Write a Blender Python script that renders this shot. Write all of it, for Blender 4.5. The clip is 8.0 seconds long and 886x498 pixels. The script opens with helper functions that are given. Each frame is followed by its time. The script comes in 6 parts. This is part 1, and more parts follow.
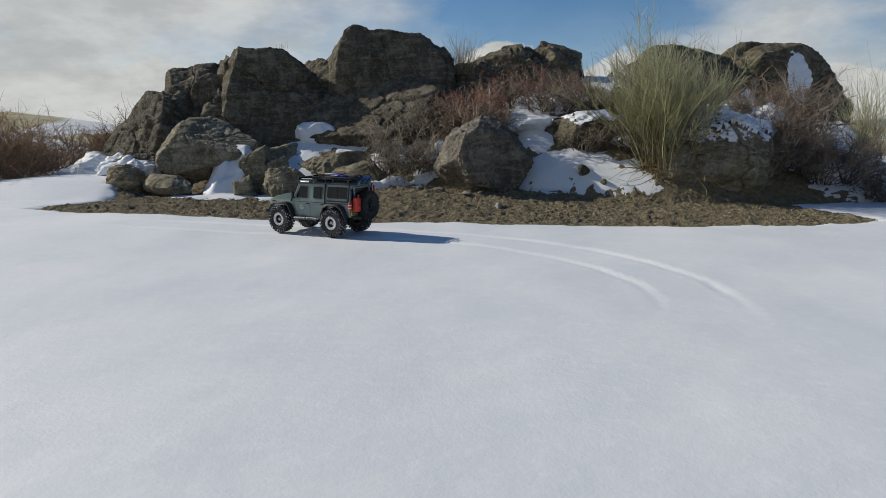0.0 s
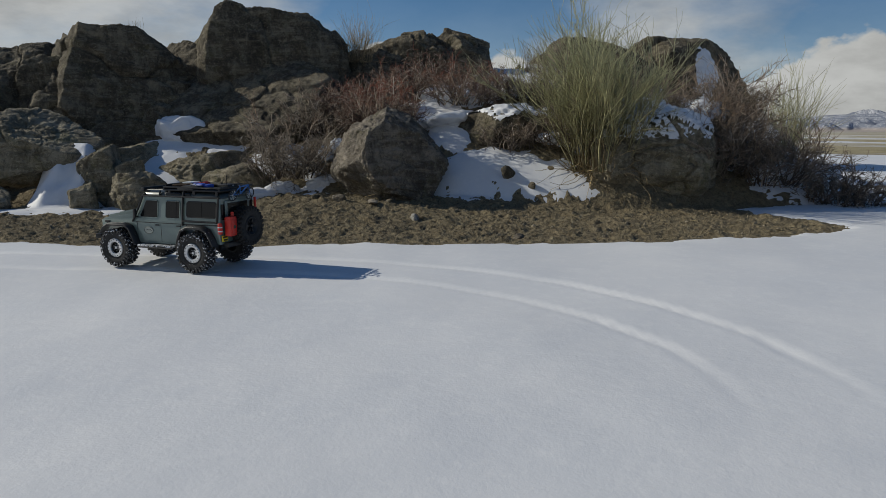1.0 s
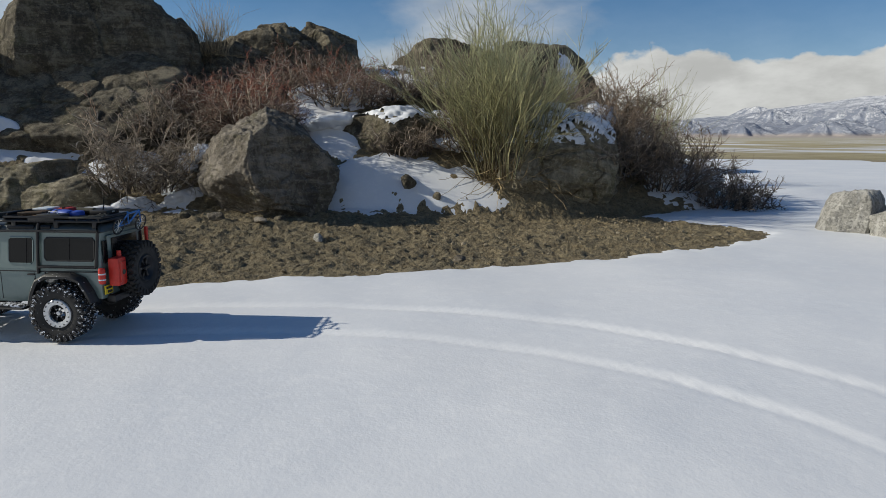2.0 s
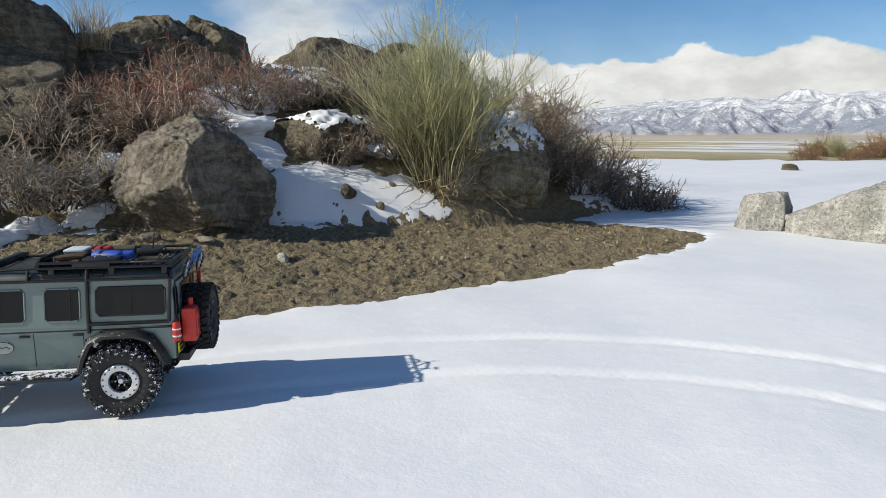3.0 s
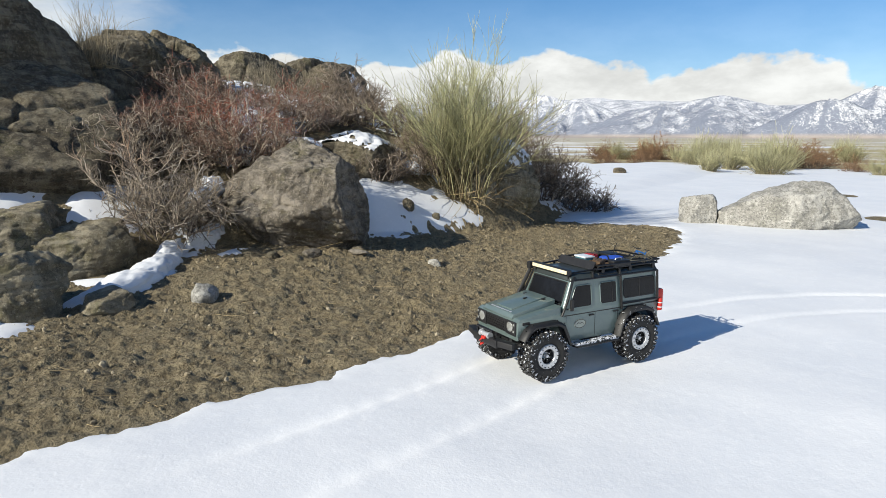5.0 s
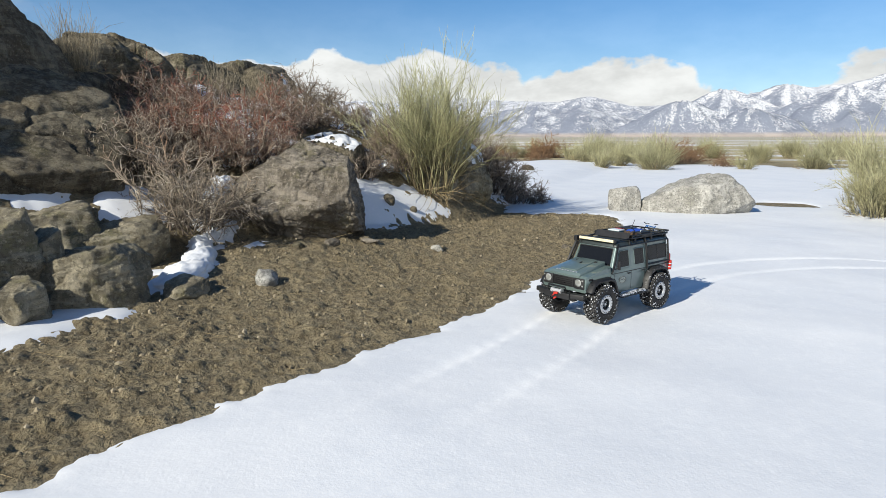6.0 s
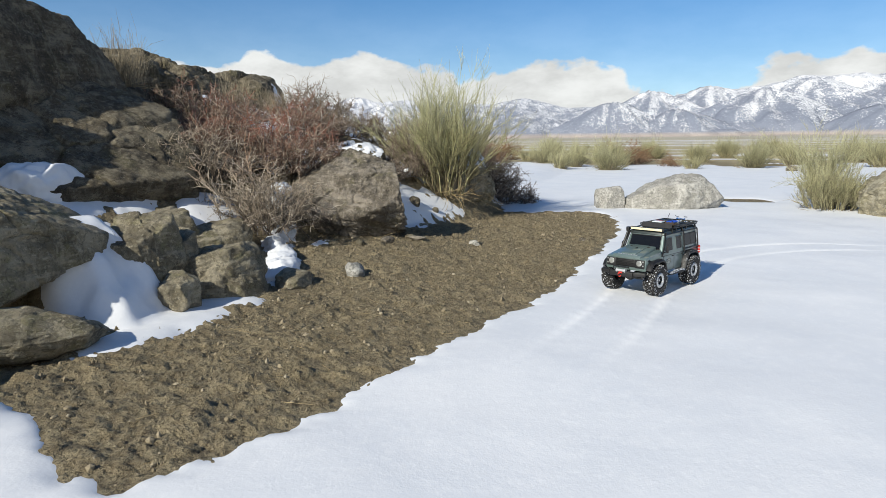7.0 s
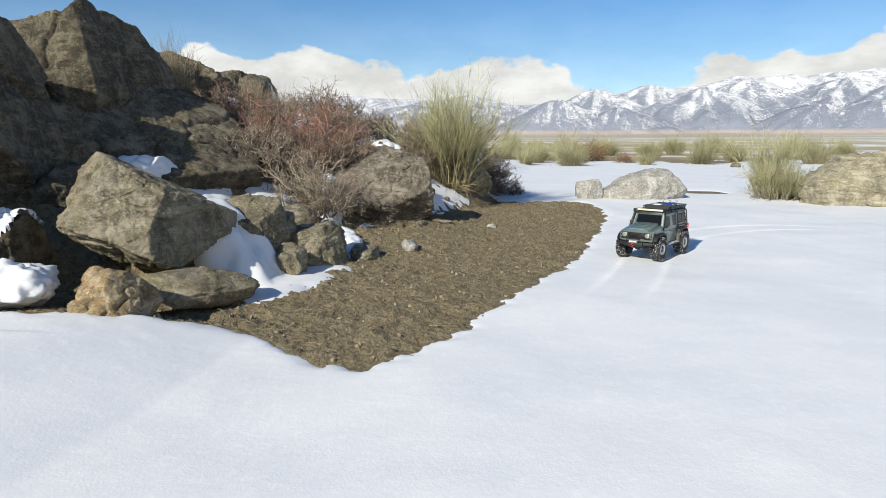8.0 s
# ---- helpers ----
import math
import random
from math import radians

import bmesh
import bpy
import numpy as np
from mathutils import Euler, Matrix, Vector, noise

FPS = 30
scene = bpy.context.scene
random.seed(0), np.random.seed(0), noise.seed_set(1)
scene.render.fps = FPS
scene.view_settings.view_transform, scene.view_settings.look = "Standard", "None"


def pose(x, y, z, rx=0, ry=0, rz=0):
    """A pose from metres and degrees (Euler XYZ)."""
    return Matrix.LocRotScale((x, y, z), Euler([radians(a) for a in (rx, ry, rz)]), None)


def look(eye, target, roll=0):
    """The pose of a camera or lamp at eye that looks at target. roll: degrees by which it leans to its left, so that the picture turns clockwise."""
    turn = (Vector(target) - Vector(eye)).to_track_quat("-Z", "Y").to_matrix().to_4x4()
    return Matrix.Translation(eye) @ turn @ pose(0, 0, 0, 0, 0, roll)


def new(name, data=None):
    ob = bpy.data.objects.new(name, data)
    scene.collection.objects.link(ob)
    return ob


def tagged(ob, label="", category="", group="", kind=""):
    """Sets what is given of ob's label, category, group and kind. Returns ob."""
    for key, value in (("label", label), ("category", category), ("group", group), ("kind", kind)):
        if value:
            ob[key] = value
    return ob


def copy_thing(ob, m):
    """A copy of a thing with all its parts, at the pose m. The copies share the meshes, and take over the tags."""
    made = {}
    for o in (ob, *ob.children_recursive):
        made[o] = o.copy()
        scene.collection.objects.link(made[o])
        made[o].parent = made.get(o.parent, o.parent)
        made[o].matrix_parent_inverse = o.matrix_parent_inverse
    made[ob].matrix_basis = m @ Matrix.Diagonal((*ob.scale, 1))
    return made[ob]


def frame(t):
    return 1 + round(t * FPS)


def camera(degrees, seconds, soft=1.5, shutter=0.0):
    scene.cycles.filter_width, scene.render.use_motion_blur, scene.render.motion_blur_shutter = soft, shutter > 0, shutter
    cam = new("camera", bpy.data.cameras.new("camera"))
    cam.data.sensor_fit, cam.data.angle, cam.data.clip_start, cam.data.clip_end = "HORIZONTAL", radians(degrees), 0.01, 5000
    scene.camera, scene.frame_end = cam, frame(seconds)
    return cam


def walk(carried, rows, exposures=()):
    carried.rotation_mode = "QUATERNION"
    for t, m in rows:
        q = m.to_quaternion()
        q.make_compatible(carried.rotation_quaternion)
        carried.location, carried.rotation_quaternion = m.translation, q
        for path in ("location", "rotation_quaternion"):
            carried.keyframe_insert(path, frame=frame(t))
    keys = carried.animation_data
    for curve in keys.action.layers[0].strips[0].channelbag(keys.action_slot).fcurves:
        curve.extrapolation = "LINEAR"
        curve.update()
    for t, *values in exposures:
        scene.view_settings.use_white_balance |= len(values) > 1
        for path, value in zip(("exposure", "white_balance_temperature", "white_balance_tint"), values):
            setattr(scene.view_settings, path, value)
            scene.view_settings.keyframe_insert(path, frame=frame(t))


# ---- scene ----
cam = camera(68.0, 8.0, soft=0.8)
PATH = [
    (0, (0.065, 0.044, 0.461), (0.113, 2.012, 0.11), -0.1),
    (0.5, (0.06, 0.442, 0.452), (0.254, 2.402, 0.104), -0.1),
    (1, (0.011, 0.865, 0.431), (0.391, 2.797, 0.081), -0.0),
    (1.5, (-0.112, 1.175, 0.447), (0.535, 3.036, 0.106), 0.1),
    (2, (-0.228, 1.442, 0.429), (0.631, 3.217, 0.094), 0.1),
    (2.2, (-0.286, 1.564, 0.421), (0.653, 3.299, 0.088), 0.0),
    (3.3, (-0.835, 1.955, 0.497), (0.527, 3.38, 0.159), 0.1),
    (3.5, (-0.966, 2.031, 0.506), (0.448, 3.405, 0.17), 0.0),
    (4, (-1.329, 2.195, 0.515), (0.219, 3.416, 0.182), -0.0),
    (4.5, (-1.736, 2.389, 0.566), (-0.104, 3.496, 0.233), 0.0),
    (4.7, (-1.91, 2.521, 0.582), (-0.248, 3.582, 0.248), 0.1),
    (5.8, (-2.726, 2.91, 0.592), (-0.905, 3.668, 0.26), -0.1),
    (6, (-2.845, 3.014, 0.595), (-0.992, 3.689, 0.261), -0.1),
    (6.5, (-3.159, 3.18, 0.652), (-1.279, 3.778, 0.324), -0.4),
    (7, (-3.498, 3.426, 0.639), (-1.59, 3.928, 0.31), -0.6),
    (7.5, (-3.909, 3.649, 0.667), (-1.986, 4.087, 0.334), -0.5),
    (8, (-4.305, 3.786, 0.656), (-2.365, 4.132, 0.315), -0.2),
]
EXPOSURES = [(0.0, -0.44, 6840, 6), (0.5, -0.66, 6840, 6), (1.0, -0.78, 6840, 6), (1.5, -0.66, 6840, 6), (2.2, -0.34, 6840, 6), (2.8, -0.12, 6880, 6), (3.3, 0.20, 6860, 6), (5.8, 0.16, 6780, 6), (6.6, 0.04, 6720, 6), (8.0, 0.14, 6880, 6)]
walk(cam, [(t, look(eye, target, roll)) for t, eye, target, roll in PATH], EXPOSURES)

# ---------------------------------------------------------------- light
SUN_DIR = Vector((-0.905, 0.42, 0.60)).normalized()
SUN_EL = math.asin(SUN_DIR.z)
SUN_AZ = math.atan2(SUN_DIR.x, SUN_DIR.y)
sun = new("sun", bpy.data.lights.new("sun", "SUN"))
sun.data.energy, sun.data.angle, sun.data.color = 5.0, radians(0.53), (1.0, 0.95, 0.87)
sun.matrix_world = look((0, 0, 30), Vector((0, 0, 30)) - SUN_DIR)

world = bpy.data.worlds.new("sky")
scene.world = world
world.use_nodes = True


def build_sky():
    nodes, links = world.node_tree.nodes, world.node_tree.links
    nodes.clear()
    out = nodes.new("ShaderNodeOutputWorld")
    sky = nodes.new("ShaderNodeTexSky")
    sky.sky_type, sky.sun_disc = "NISHITA", False
    sky.sun_elevation, sky.sun_rotation = SUN_EL, SUN_AZ
    sky.altitude, sky.air_density, sky.dust_density, sky.ozone_density = 1800, 1.0, 0.05, 5.0
    blue = nodes.new("ShaderNodeBackground")
    blue.inputs[1].default_value = 0.108
    deep = nodes.new("ShaderNodeHueSaturation")
    deep.inputs["Saturation"].default_value = 1.2
    links.new(sky.outputs[0], deep.inputs["Color"])
    links.new(deep.outputs[0], blue.inputs[0])
    white = nodes.new("ShaderNodeBackground")
    white.inputs[0].default_value, white.inputs[1].default_value = (0.94, 0.96, 1.0, 1), 0.88
    coord = nodes.new("ShaderNodeTexCoord")
    sep = nodes.new("ShaderNodeSeparateXYZ")
    links.new(coord.outputs["Generated"], sep.inputs[0])

    def math_node(op, a, b=None, c=None):
        n = nodes.new("ShaderNodeMath")
        n.operation = op
        for i, v in enumerate((a, b, c)):
            if v is None:
                continue
            if isinstance(v, (int, float)):
                n.inputs[i].default_value = v
            else:
                links.new(v, n.inputs[i])
        return n.outputs[0]

    def ramp(v, lo, hi, to0=0.0, to1=1.0):
        n = nodes.new("ShaderNodeMapRange")
        n.interpolation_type = "SMOOTHSTEP"
        links.new(v, n.inputs[0])
        for i, x in enumerate((lo, hi, to0, to1)):
            n.inputs[i + 1].default_value = x
        return n.outputs[0]

    def cloud_noise(stretch, scale, detail, rough, offset):
        m = nodes.new("ShaderNodeMapping")
        links.new(coord.outputs["Generated"], m.inputs[0])
        m.inputs["Scale"].default_value = (1, 1, stretch)
        m.inputs["Location"].default_value = offset
        n = nodes.new("ShaderNodeTexNoise")
        n.inputs["Scale"].default_value, n.inputs["Detail"].default_value, n.inputs["Roughness"].default_value = scale, detail, rough
        links.new(m.outputs[0], n.inputs["Vector"])
        return n.outputs[0]

    z = sep.outputs[2]
    # a low bank of cumulus lying on the ranges
    lumps = cloud_noise(1.5, 5.6, 6, 0.50, (0.3, 0.1, 0))
    crest = math_node("ADD", z, math_node("MULTIPLY", math_node("SUBTRACT", lumps, 0.5), -0.23))
    top = ramp(crest, 0.092, 0.104, 1, 0)
    bottom = ramp(math_node("ADD", z, math_node("MULTIPLY", math_node("SUBTRACT", lumps, 0.5), 0.02)), -0.01, 0.01)
    bank = math_node("MULTIPLY", top, bottom)
    # a veil of high cloud: broad to the north-west, a gap, and a smaller sheet to the north-east
    wisps = cloud_noise(2.2, 2.6, 7, 0.55, (4.0, 2.0, 1.0))
    wisps = math_node("MULTIPLY_ADD", math_node("SUBTRACT", wisps, 0.5), 2.0, 0.0)
    bearing = math_node("ARCTAN2", sep.outputs[0], sep.outputs[1])
    west = ramp(bearing, 0.30, -0.30)
    east = ramp(math_node("ABSOLUTE", math_node("SUBTRACT", bearing, 0.48)), 0.52, 0.0)
    sheet = math_node("MAXIMUM", west, math_node("MULTIPLY", east, 0.85))
    veil = ramp(math_node("ADD", math_node("ADD", wisps, sheet), math_node("MULTIPLY", z, -1.2)), 0.15, 0.95)
    haze = ramp(z, 0.28, 0.0, 0.0, 0.30)
    cover = math_node("MAXIMUM", math_node("MAXIMUM", bank, haze), math_node("MULTIPLY", veil, 0.95))
    cover = math_node("MULTIPLY", cover, ramp(z, -0.02, 0.0))
    links.new(ramp(cloud_noise(2.4, 9.0, 5, 0.6, (1.0, 0.4, 2.0)), 0.3, 0.7, 0.66, 0.90), white.inputs[1])
    mix = nodes.new("ShaderNodeMixShader")
    links.new(cover, mix.inputs[0])
    links.new(blue.outputs[0], mix.inputs[1])
    links.new(white.outputs[0], mix.inputs[2])
    links.new(mix.outputs[0], out.inputs[0])


build_sky()

# ---------------------------------------------------------------- noise
_table = np.random.RandomState(7)
PERM = np.concatenate([_table.permutation(256)] * 3)
GRAD = _table.normal(size=(256, 3))
GRAD /= np.linalg.norm(GRAD, axis=1)[:, None]


def perlin(p):
    """Gradient noise at the rows of p, about -0.7 to 0.7."""
    cell = np.floor(p).astype(np.int64)
    f = p - cell
    u = f * f * f * (f * (f * 6 - 15) + 10)
    cell &= 255
    total = np.zeros(len(p))
    for dx in (0, 1):
        wx = u[:, 0] if dx else 1 - u[:, 0]
        ix = PERM[cell[:, 0] + dx]
        for dy in (0, 1):
            wy = u[:, 1] if dy else 1 - u[:, 1]
            iy = PERM[ix + cell[:, 1] + dy]
            for dz in (0, 1):
                wz = u[:, 2] if dz else 1 - u[:, 2]
                g = GRAD[PERM[iy + cell[:, 2] + dz]]
                d = g[:, 0] * (f[:, 0] - dx) + g[:, 1] * (f[:, 1] - dy) + g[:, 2] * (f[:, 2] - dz)
                total += wx * wy * wz * d
    return total


def fbm(p, octaves=4, gain=0.5, ridged=False):
    total, amp, q = np.zeros(len(p)), 1.0, p.copy()
    for _ in range(octaves):
        n = perlin(q)
        total += amp * ((0.35 - np.abs(n)) if ridged else n)
        amp *= gain
        q = q * 2.03 + 17.3
    return total


def flat3(x, y, z=0.0):
    return np.stack([x, y, np.full_like(x, z)], 1)


def smooth(lo, hi, v):
    t = np.clip((v - lo) / (hi - lo), 0, 1)
    return t * t * (3 - 2 * t)


# ---------------------------------------------------------------- materials
class Mat:
    """A short way to write a procedural material."""

    def __init__(self, name, rough=0.8, metal=0.0):
        self.m = bpy.data.materials.new(name)
        self.m.use_nodes = True
        self.n, self.l = self.m.node_tree.nodes, self.m.node_tree.links
        self.b = self.n["Principled BSDF"]
        self.b.inputs["Roughness"].default_value, self.b.inputs["Metallic"].default_value = rough, metal
        self.c = self.n.new("ShaderNodeTexCoord").outputs["Object"]

    def put(self, socket, value):
        if isinstance(value, bpy.types.NodeSocket):
            self.l.new(value, socket)
        else:
            socket.default_value = (*value, 1.0) if isinstance(value, tuple) and len(value) == 3 and socket.type == "RGBA" else value

    def shift(self):
        """Object coordinates, moved by each object's own random number."""
        info = self.n.new("ShaderNodeObjectInfo")
        add = self.n.new("ShaderNodeVectorMath")
        add.operation = "MULTIPLY_ADD"
        self.l.new(info.outputs["Random"], add.inputs[0])
        add.inputs[1].default_value = (31.0, 47.0, 13.0)
        self.l.new(self.c, add.inputs[2])
        self.c = add.outputs[0]
        return self

    def world(self):
        self.c = self.n.new("ShaderNodeNewGeometry").outputs["Position"]
        return self

    def noise(self, scale, detail=4, rough=0.55, stretch=None):
        v = self.c
        if stretch:
            mp = self.n.new("ShaderNodeMapping")
            mp.inputs["Scale"].default_value = stretch
            self.l.new(v, mp.inputs[0])
            v = mp.outputs[0]
        t = self.n.new("ShaderNodeTexNoise")
        t.inputs["Scale"].default_value, t.inputs["Detail"].default_value, t.inputs["Roughness"].default_value = scale, detail, rough
        self.l.new(v, t.inputs["Vector"])
        return t.outputs[0]

    def range(self, v, lo, hi, a=0.0, b=1.0):
        t = self.n.new("ShaderNodeMapRange")
        self.l.new(v, t.inputs[0])
        for i, x in enumerate((lo, hi, a, b)):
            t.inputs[i + 1].default_value = x
        return t.outputs[0]

    def math(self, op, a, b=0.0):
        t = self.n.new("ShaderNodeMath")
        t.operation = op
        self.put(t.inputs[0], a), self.put(t.inputs[1], b)
        return t.outputs[0]

    def mix(self, f, a, b, kind="MIX"):
        t = self.n.new("ShaderNodeMix")
        t.data_type, t.blend_type = "RGBA", kind
        self.put(t.inputs[0], f), self.put(t.inputs[6], a), self.put(t.inputs[7], b)
        return t.outputs[2]

    def color(self, value):
        self.put(self.b.inputs["Base Color"], value)
        return self

    def set(self, name, value):
        self.put(self.b.inputs[name], value)
        return self

    def bump(self, *layers):
        """Layers of (height, strength, distance), coarse first."""
        before = None
        for height, strength, distance in layers:
            t = self.n.new("ShaderNodeBump")
            t.inputs["Strength"].default_value, t.inputs["Distance"].default_value = strength, distance
            self.l.new(height, t.inputs["Height"])
            if before:
                self.l.new(before, t.inputs["Normal"])
            before = t.outputs[0]
        self.l.new(before, self.b.inputs["Normal"])
        return self


def rock_material(name, base, warm, pale, lichen, wear=1.0, speck=0.0):
    """Weathered rock: broad colour fields, lichen, pale worn crests, dark pits and cracks."""
    k = Mat(name, 0.92).shift()
    big, mid, fine = k.noise(1.8, 6, 0.62), k.noise(8, 8, 0.72), k.noise(55, 6, 0.75)
    pits, crags = k.noise(24, 7, 0.75), k.noise(3.6, 9, 0.72)
    col = k.mix(k.range(big, 0.40, 0.60), base, warm)
    col = k.mix(k.range(mid, 0.46, 0.60, 0.0, 0.9), col, pale)
    col = k.mix(k.range(k.noise(5.5, 8, 0.75), 0.53, 0.60, 0, 0.75), col, lichen)
    col = k.mix(k.range(fine, 0.54, 0.62, 0.0, 0.8), col, tuple(1.35 * v for v in pale))
    col = k.mix(k.range(pits, 0.425, 0.35, 0.0, 0.7 * wear), col, tuple(0.4 * v for v in base))
    beds = k.noise(6.5, 6, 0.65, (0.8, 0.9, 3.6))
    col = k.mix(k.range(beds, 0.53, 0.61, 0.0, 0.65), col, tuple(1.3 * v for v in pale))
    col = k.mix(k.range(beds, 0.45, 0.37, 0.0, 0.6), col, tuple(0.6 * v for v in base))
    col = k.mix(k.range(k.noise(130, 4, 0.7), 0.43, 0.36, 0.0, 0.75 * wear), col, tuple(0.4 * v for v in base))
    # mineral grains
    col = k.mix(k.range(k.noise(70, 3, 0.8), 0.50, 0.40, 0.0, speck), col, tuple(0.35 * v for v in base))
    col = k.mix(k.range(k.noise(28, 4, 0.8), 0.50, 0.38, 0.0, 0.6 * speck), col, tuple(0.55 * v for v in base))
    # rain streaks and dark weather stains
    col = k.mix(k.range(k.noise(11, 6, 0.7, (1.0, 1.0, 0.28)), 0.50, 0.40, 0.0, 0.55 * wear), col, tuple(0.55 * v for v in base))
    col = k.mix(k.range(k.noise(13, 6, 0.7, (1.0, 1.0, 0.35)), 0.54, 0.62, 0.0, 0.5), col, tuple(1.2 * v for v in pale))
    # thin cracks along broken planes
    cracks = k.n.new("ShaderNodeTexVoronoi")
    cracks.feature = "DISTANCE_TO_EDGE"
    cracks.inputs["Scale"].default_value = 2.1
    bent = k.n.new("ShaderNodeVectorMath")
    bent.operation = "MULTIPLY_ADD"
    k.l.new(k.noise(3.0, 5, 0.6).node.outputs["Color"], bent.inputs[0])
    bent.inputs[1].default_value = (0.8, 0.8, 0.6)
    k.l.new(k.c, bent.inputs[2])
    k.l.new(bent.outputs[0], cracks.inputs["Vector"])
    split = k.range(cracks.outputs["Distance"], 0.0, 0.016)
    col = k.mix(k.math("MULTIPLY", k.math("SUBTRACT", 1.0, split), 0.55 * wear), col, tuple(0.3 * v for v in base))
    k.color(col)
    k.bump((crags, 0.8 * wear, 0.08), (beds, 0.7 * wear, 0.03), (split, 0.4 * wear, 0.012), (mid, 0.6 * wear, 0.04), (pits, 0.55 * wear, 0.018), (fine, 0.8, 0.007), (k.noise(150, 4, 0.7), 0.7, 0.003))
    return k.m


ROCK = rock_material("weathered_rock", (0.075, 0.062, 0.042), (0.120, 0.096, 0.060), (0.222, 0.194, 0.138), (0.113, 0.101, 0.052))
ROCK_GREY = rock_material("grey_rock", (0.116, 0.101, 0.08), (0.156, 0.128, 0.0892), (0.271, 0.239, 0.196), (0.136, 0.122, 0.0721), 0.75)
ROCK_PALE = rock_material("pale_granite", (0.32, 0.312, 0.285), (0.35, 0.334, 0.295), (0.45, 0.438, 0.405), (0.27, 0.262, 0.222), 0.40, 0.75)
ROCK_TAN = rock_material("tan_rock", (0.17, 0.147, 0.101), (0.224, 0.19, 0.12), (0.333, 0.298, 0.221), (0.209, 0.19, 0.101), 0.8)
ROCK_OLIVE = rock_material("olive_rock", (0.24, 0.215, 0.15), (0.30, 0.265, 0.175), (0.43, 0.395, 0.30), (0.27, 0.25, 0.145), 0.8)
ROCK_RUST = rock_material("rusty_rock", (0.312, 0.234, 0.13), (0.442, 0.273, 0.124), (0.52, 0.429, 0.286), (0.286, 0.24, 0.13))


def snow_material():
    k = Mat("snow", 0.62)
    lumps, fine = k.noise(9, 5, 0.55), k.noise(160, 3, 0.6)
    worn = k.n.new("ShaderNodeAttribute")
    worn.attribute_name = "crushed"
    crust = k.mix(k.range(k.noise(2.2, 5, 0.55), 0.35, 0.7), (0.72, 0.745, 0.785), (0.79, 0.805, 0.83))
    crust = k.mix(k.range(k.noise(30, 5, 0.65), 0.50, 0.75, 0.0, 0.5), crust, (0.86, 0.87, 0.885))
    k.color(k.mix(worn.outputs["Fac"], crust, (0.94, 0.945, 0.95)))
    k.set("Specular IOR Level", 0.35)
    k.bump((k.noise(1.6, 3, 0.5), 0.10, 0.03), (lumps, 0.16, 0.008), (k.noise(45, 4, 0.6), 0.22, 0.003), (fine, 0.28, 0.0015))
    return k.m


SNOW = snow_material()


def ground_material():
    """Damp gritty sand near by, and a valley of dry grass, snow and bare flats further off."""
    k = Mat("gritty_soil", 0.95).world()
    grain, clump, broad = k.noise(140, 4, 0.75), k.noise(26, 5, 0.65), k.noise(1.7, 5, 0.6)
    sand = k.mix(k.range(clump, 0.36, 0.64), (0.182, 0.142, 0.083), (0.34, 0.283, 0.175))
    sand = k.mix(k.range(grain, 0.58, 0.74), sand, (0.50, 0.43, 0.31))
    sand = k.mix(k.range(grain, 0.44, 0.30), sand, (0.045, 0.034, 0.022))
    sand = k.mix(k.range(k.noise(48, 5, 0.7), 0.44, 0.34, 0.0, 0.8), sand, (0.06, 0.046, 0.028))
    sand = k.mix(k.range(broad, 0.45, 0.70, 0, 0.5), sand, (0.21, 0.17, 0.10))
    sep = k.n.new("ShaderNodeSeparateXYZ")
    k.l.new(k.c, sep.inputs[0])
    far = k.math("SQRT", k.math("ADD", k.math("POWER", sep.outputs[0], 2.0), k.math("POWER", sep.outputs[1], 2.0)))
    bands = k.noise(0.02, 6, 0.6, (1.0, 0.22, 1.0))
    near_bands = k.noise(0.16, 5, 0.6, (1.0, 0.3, 1.0))
    grass = k.mix(k.range(k.noise(0.9, 6, 0.7), 0.35, 0.65), (0.38, 0.32, 0.18), (0.52, 0.45, 0.28))
    valley = k.mix(k.range(near_bands, 0.50, 0.56), grass, (0.78, 0.79, 0.82))
    flats = k.mix(k.range(bands, 0.42, 0.55), (0.36, 0.32, 0.225), (0.50, 0.455, 0.35))
    flats = k.mix(k.range(k.noise(0.012, 6, 0.65, (1.0, 0.3, 1.0)), 0.55, 0.6), flats, (0.62, 0.61, 0.60))
    valley = k.mix(k.range(far, 60, 220), valley, flats)
    k.color(k.mix(k.range(far, 13, 17), sand, valley))
    k.bump((k.noise(13, 5, 0.65), 0.9, 0.035), (clump, 1.0, 0.022), (k.noise(60, 4, 0.7), 1.0, 0.012), (grain, 0.9, 0.004))
    return k.m


SOIL = ground_material()


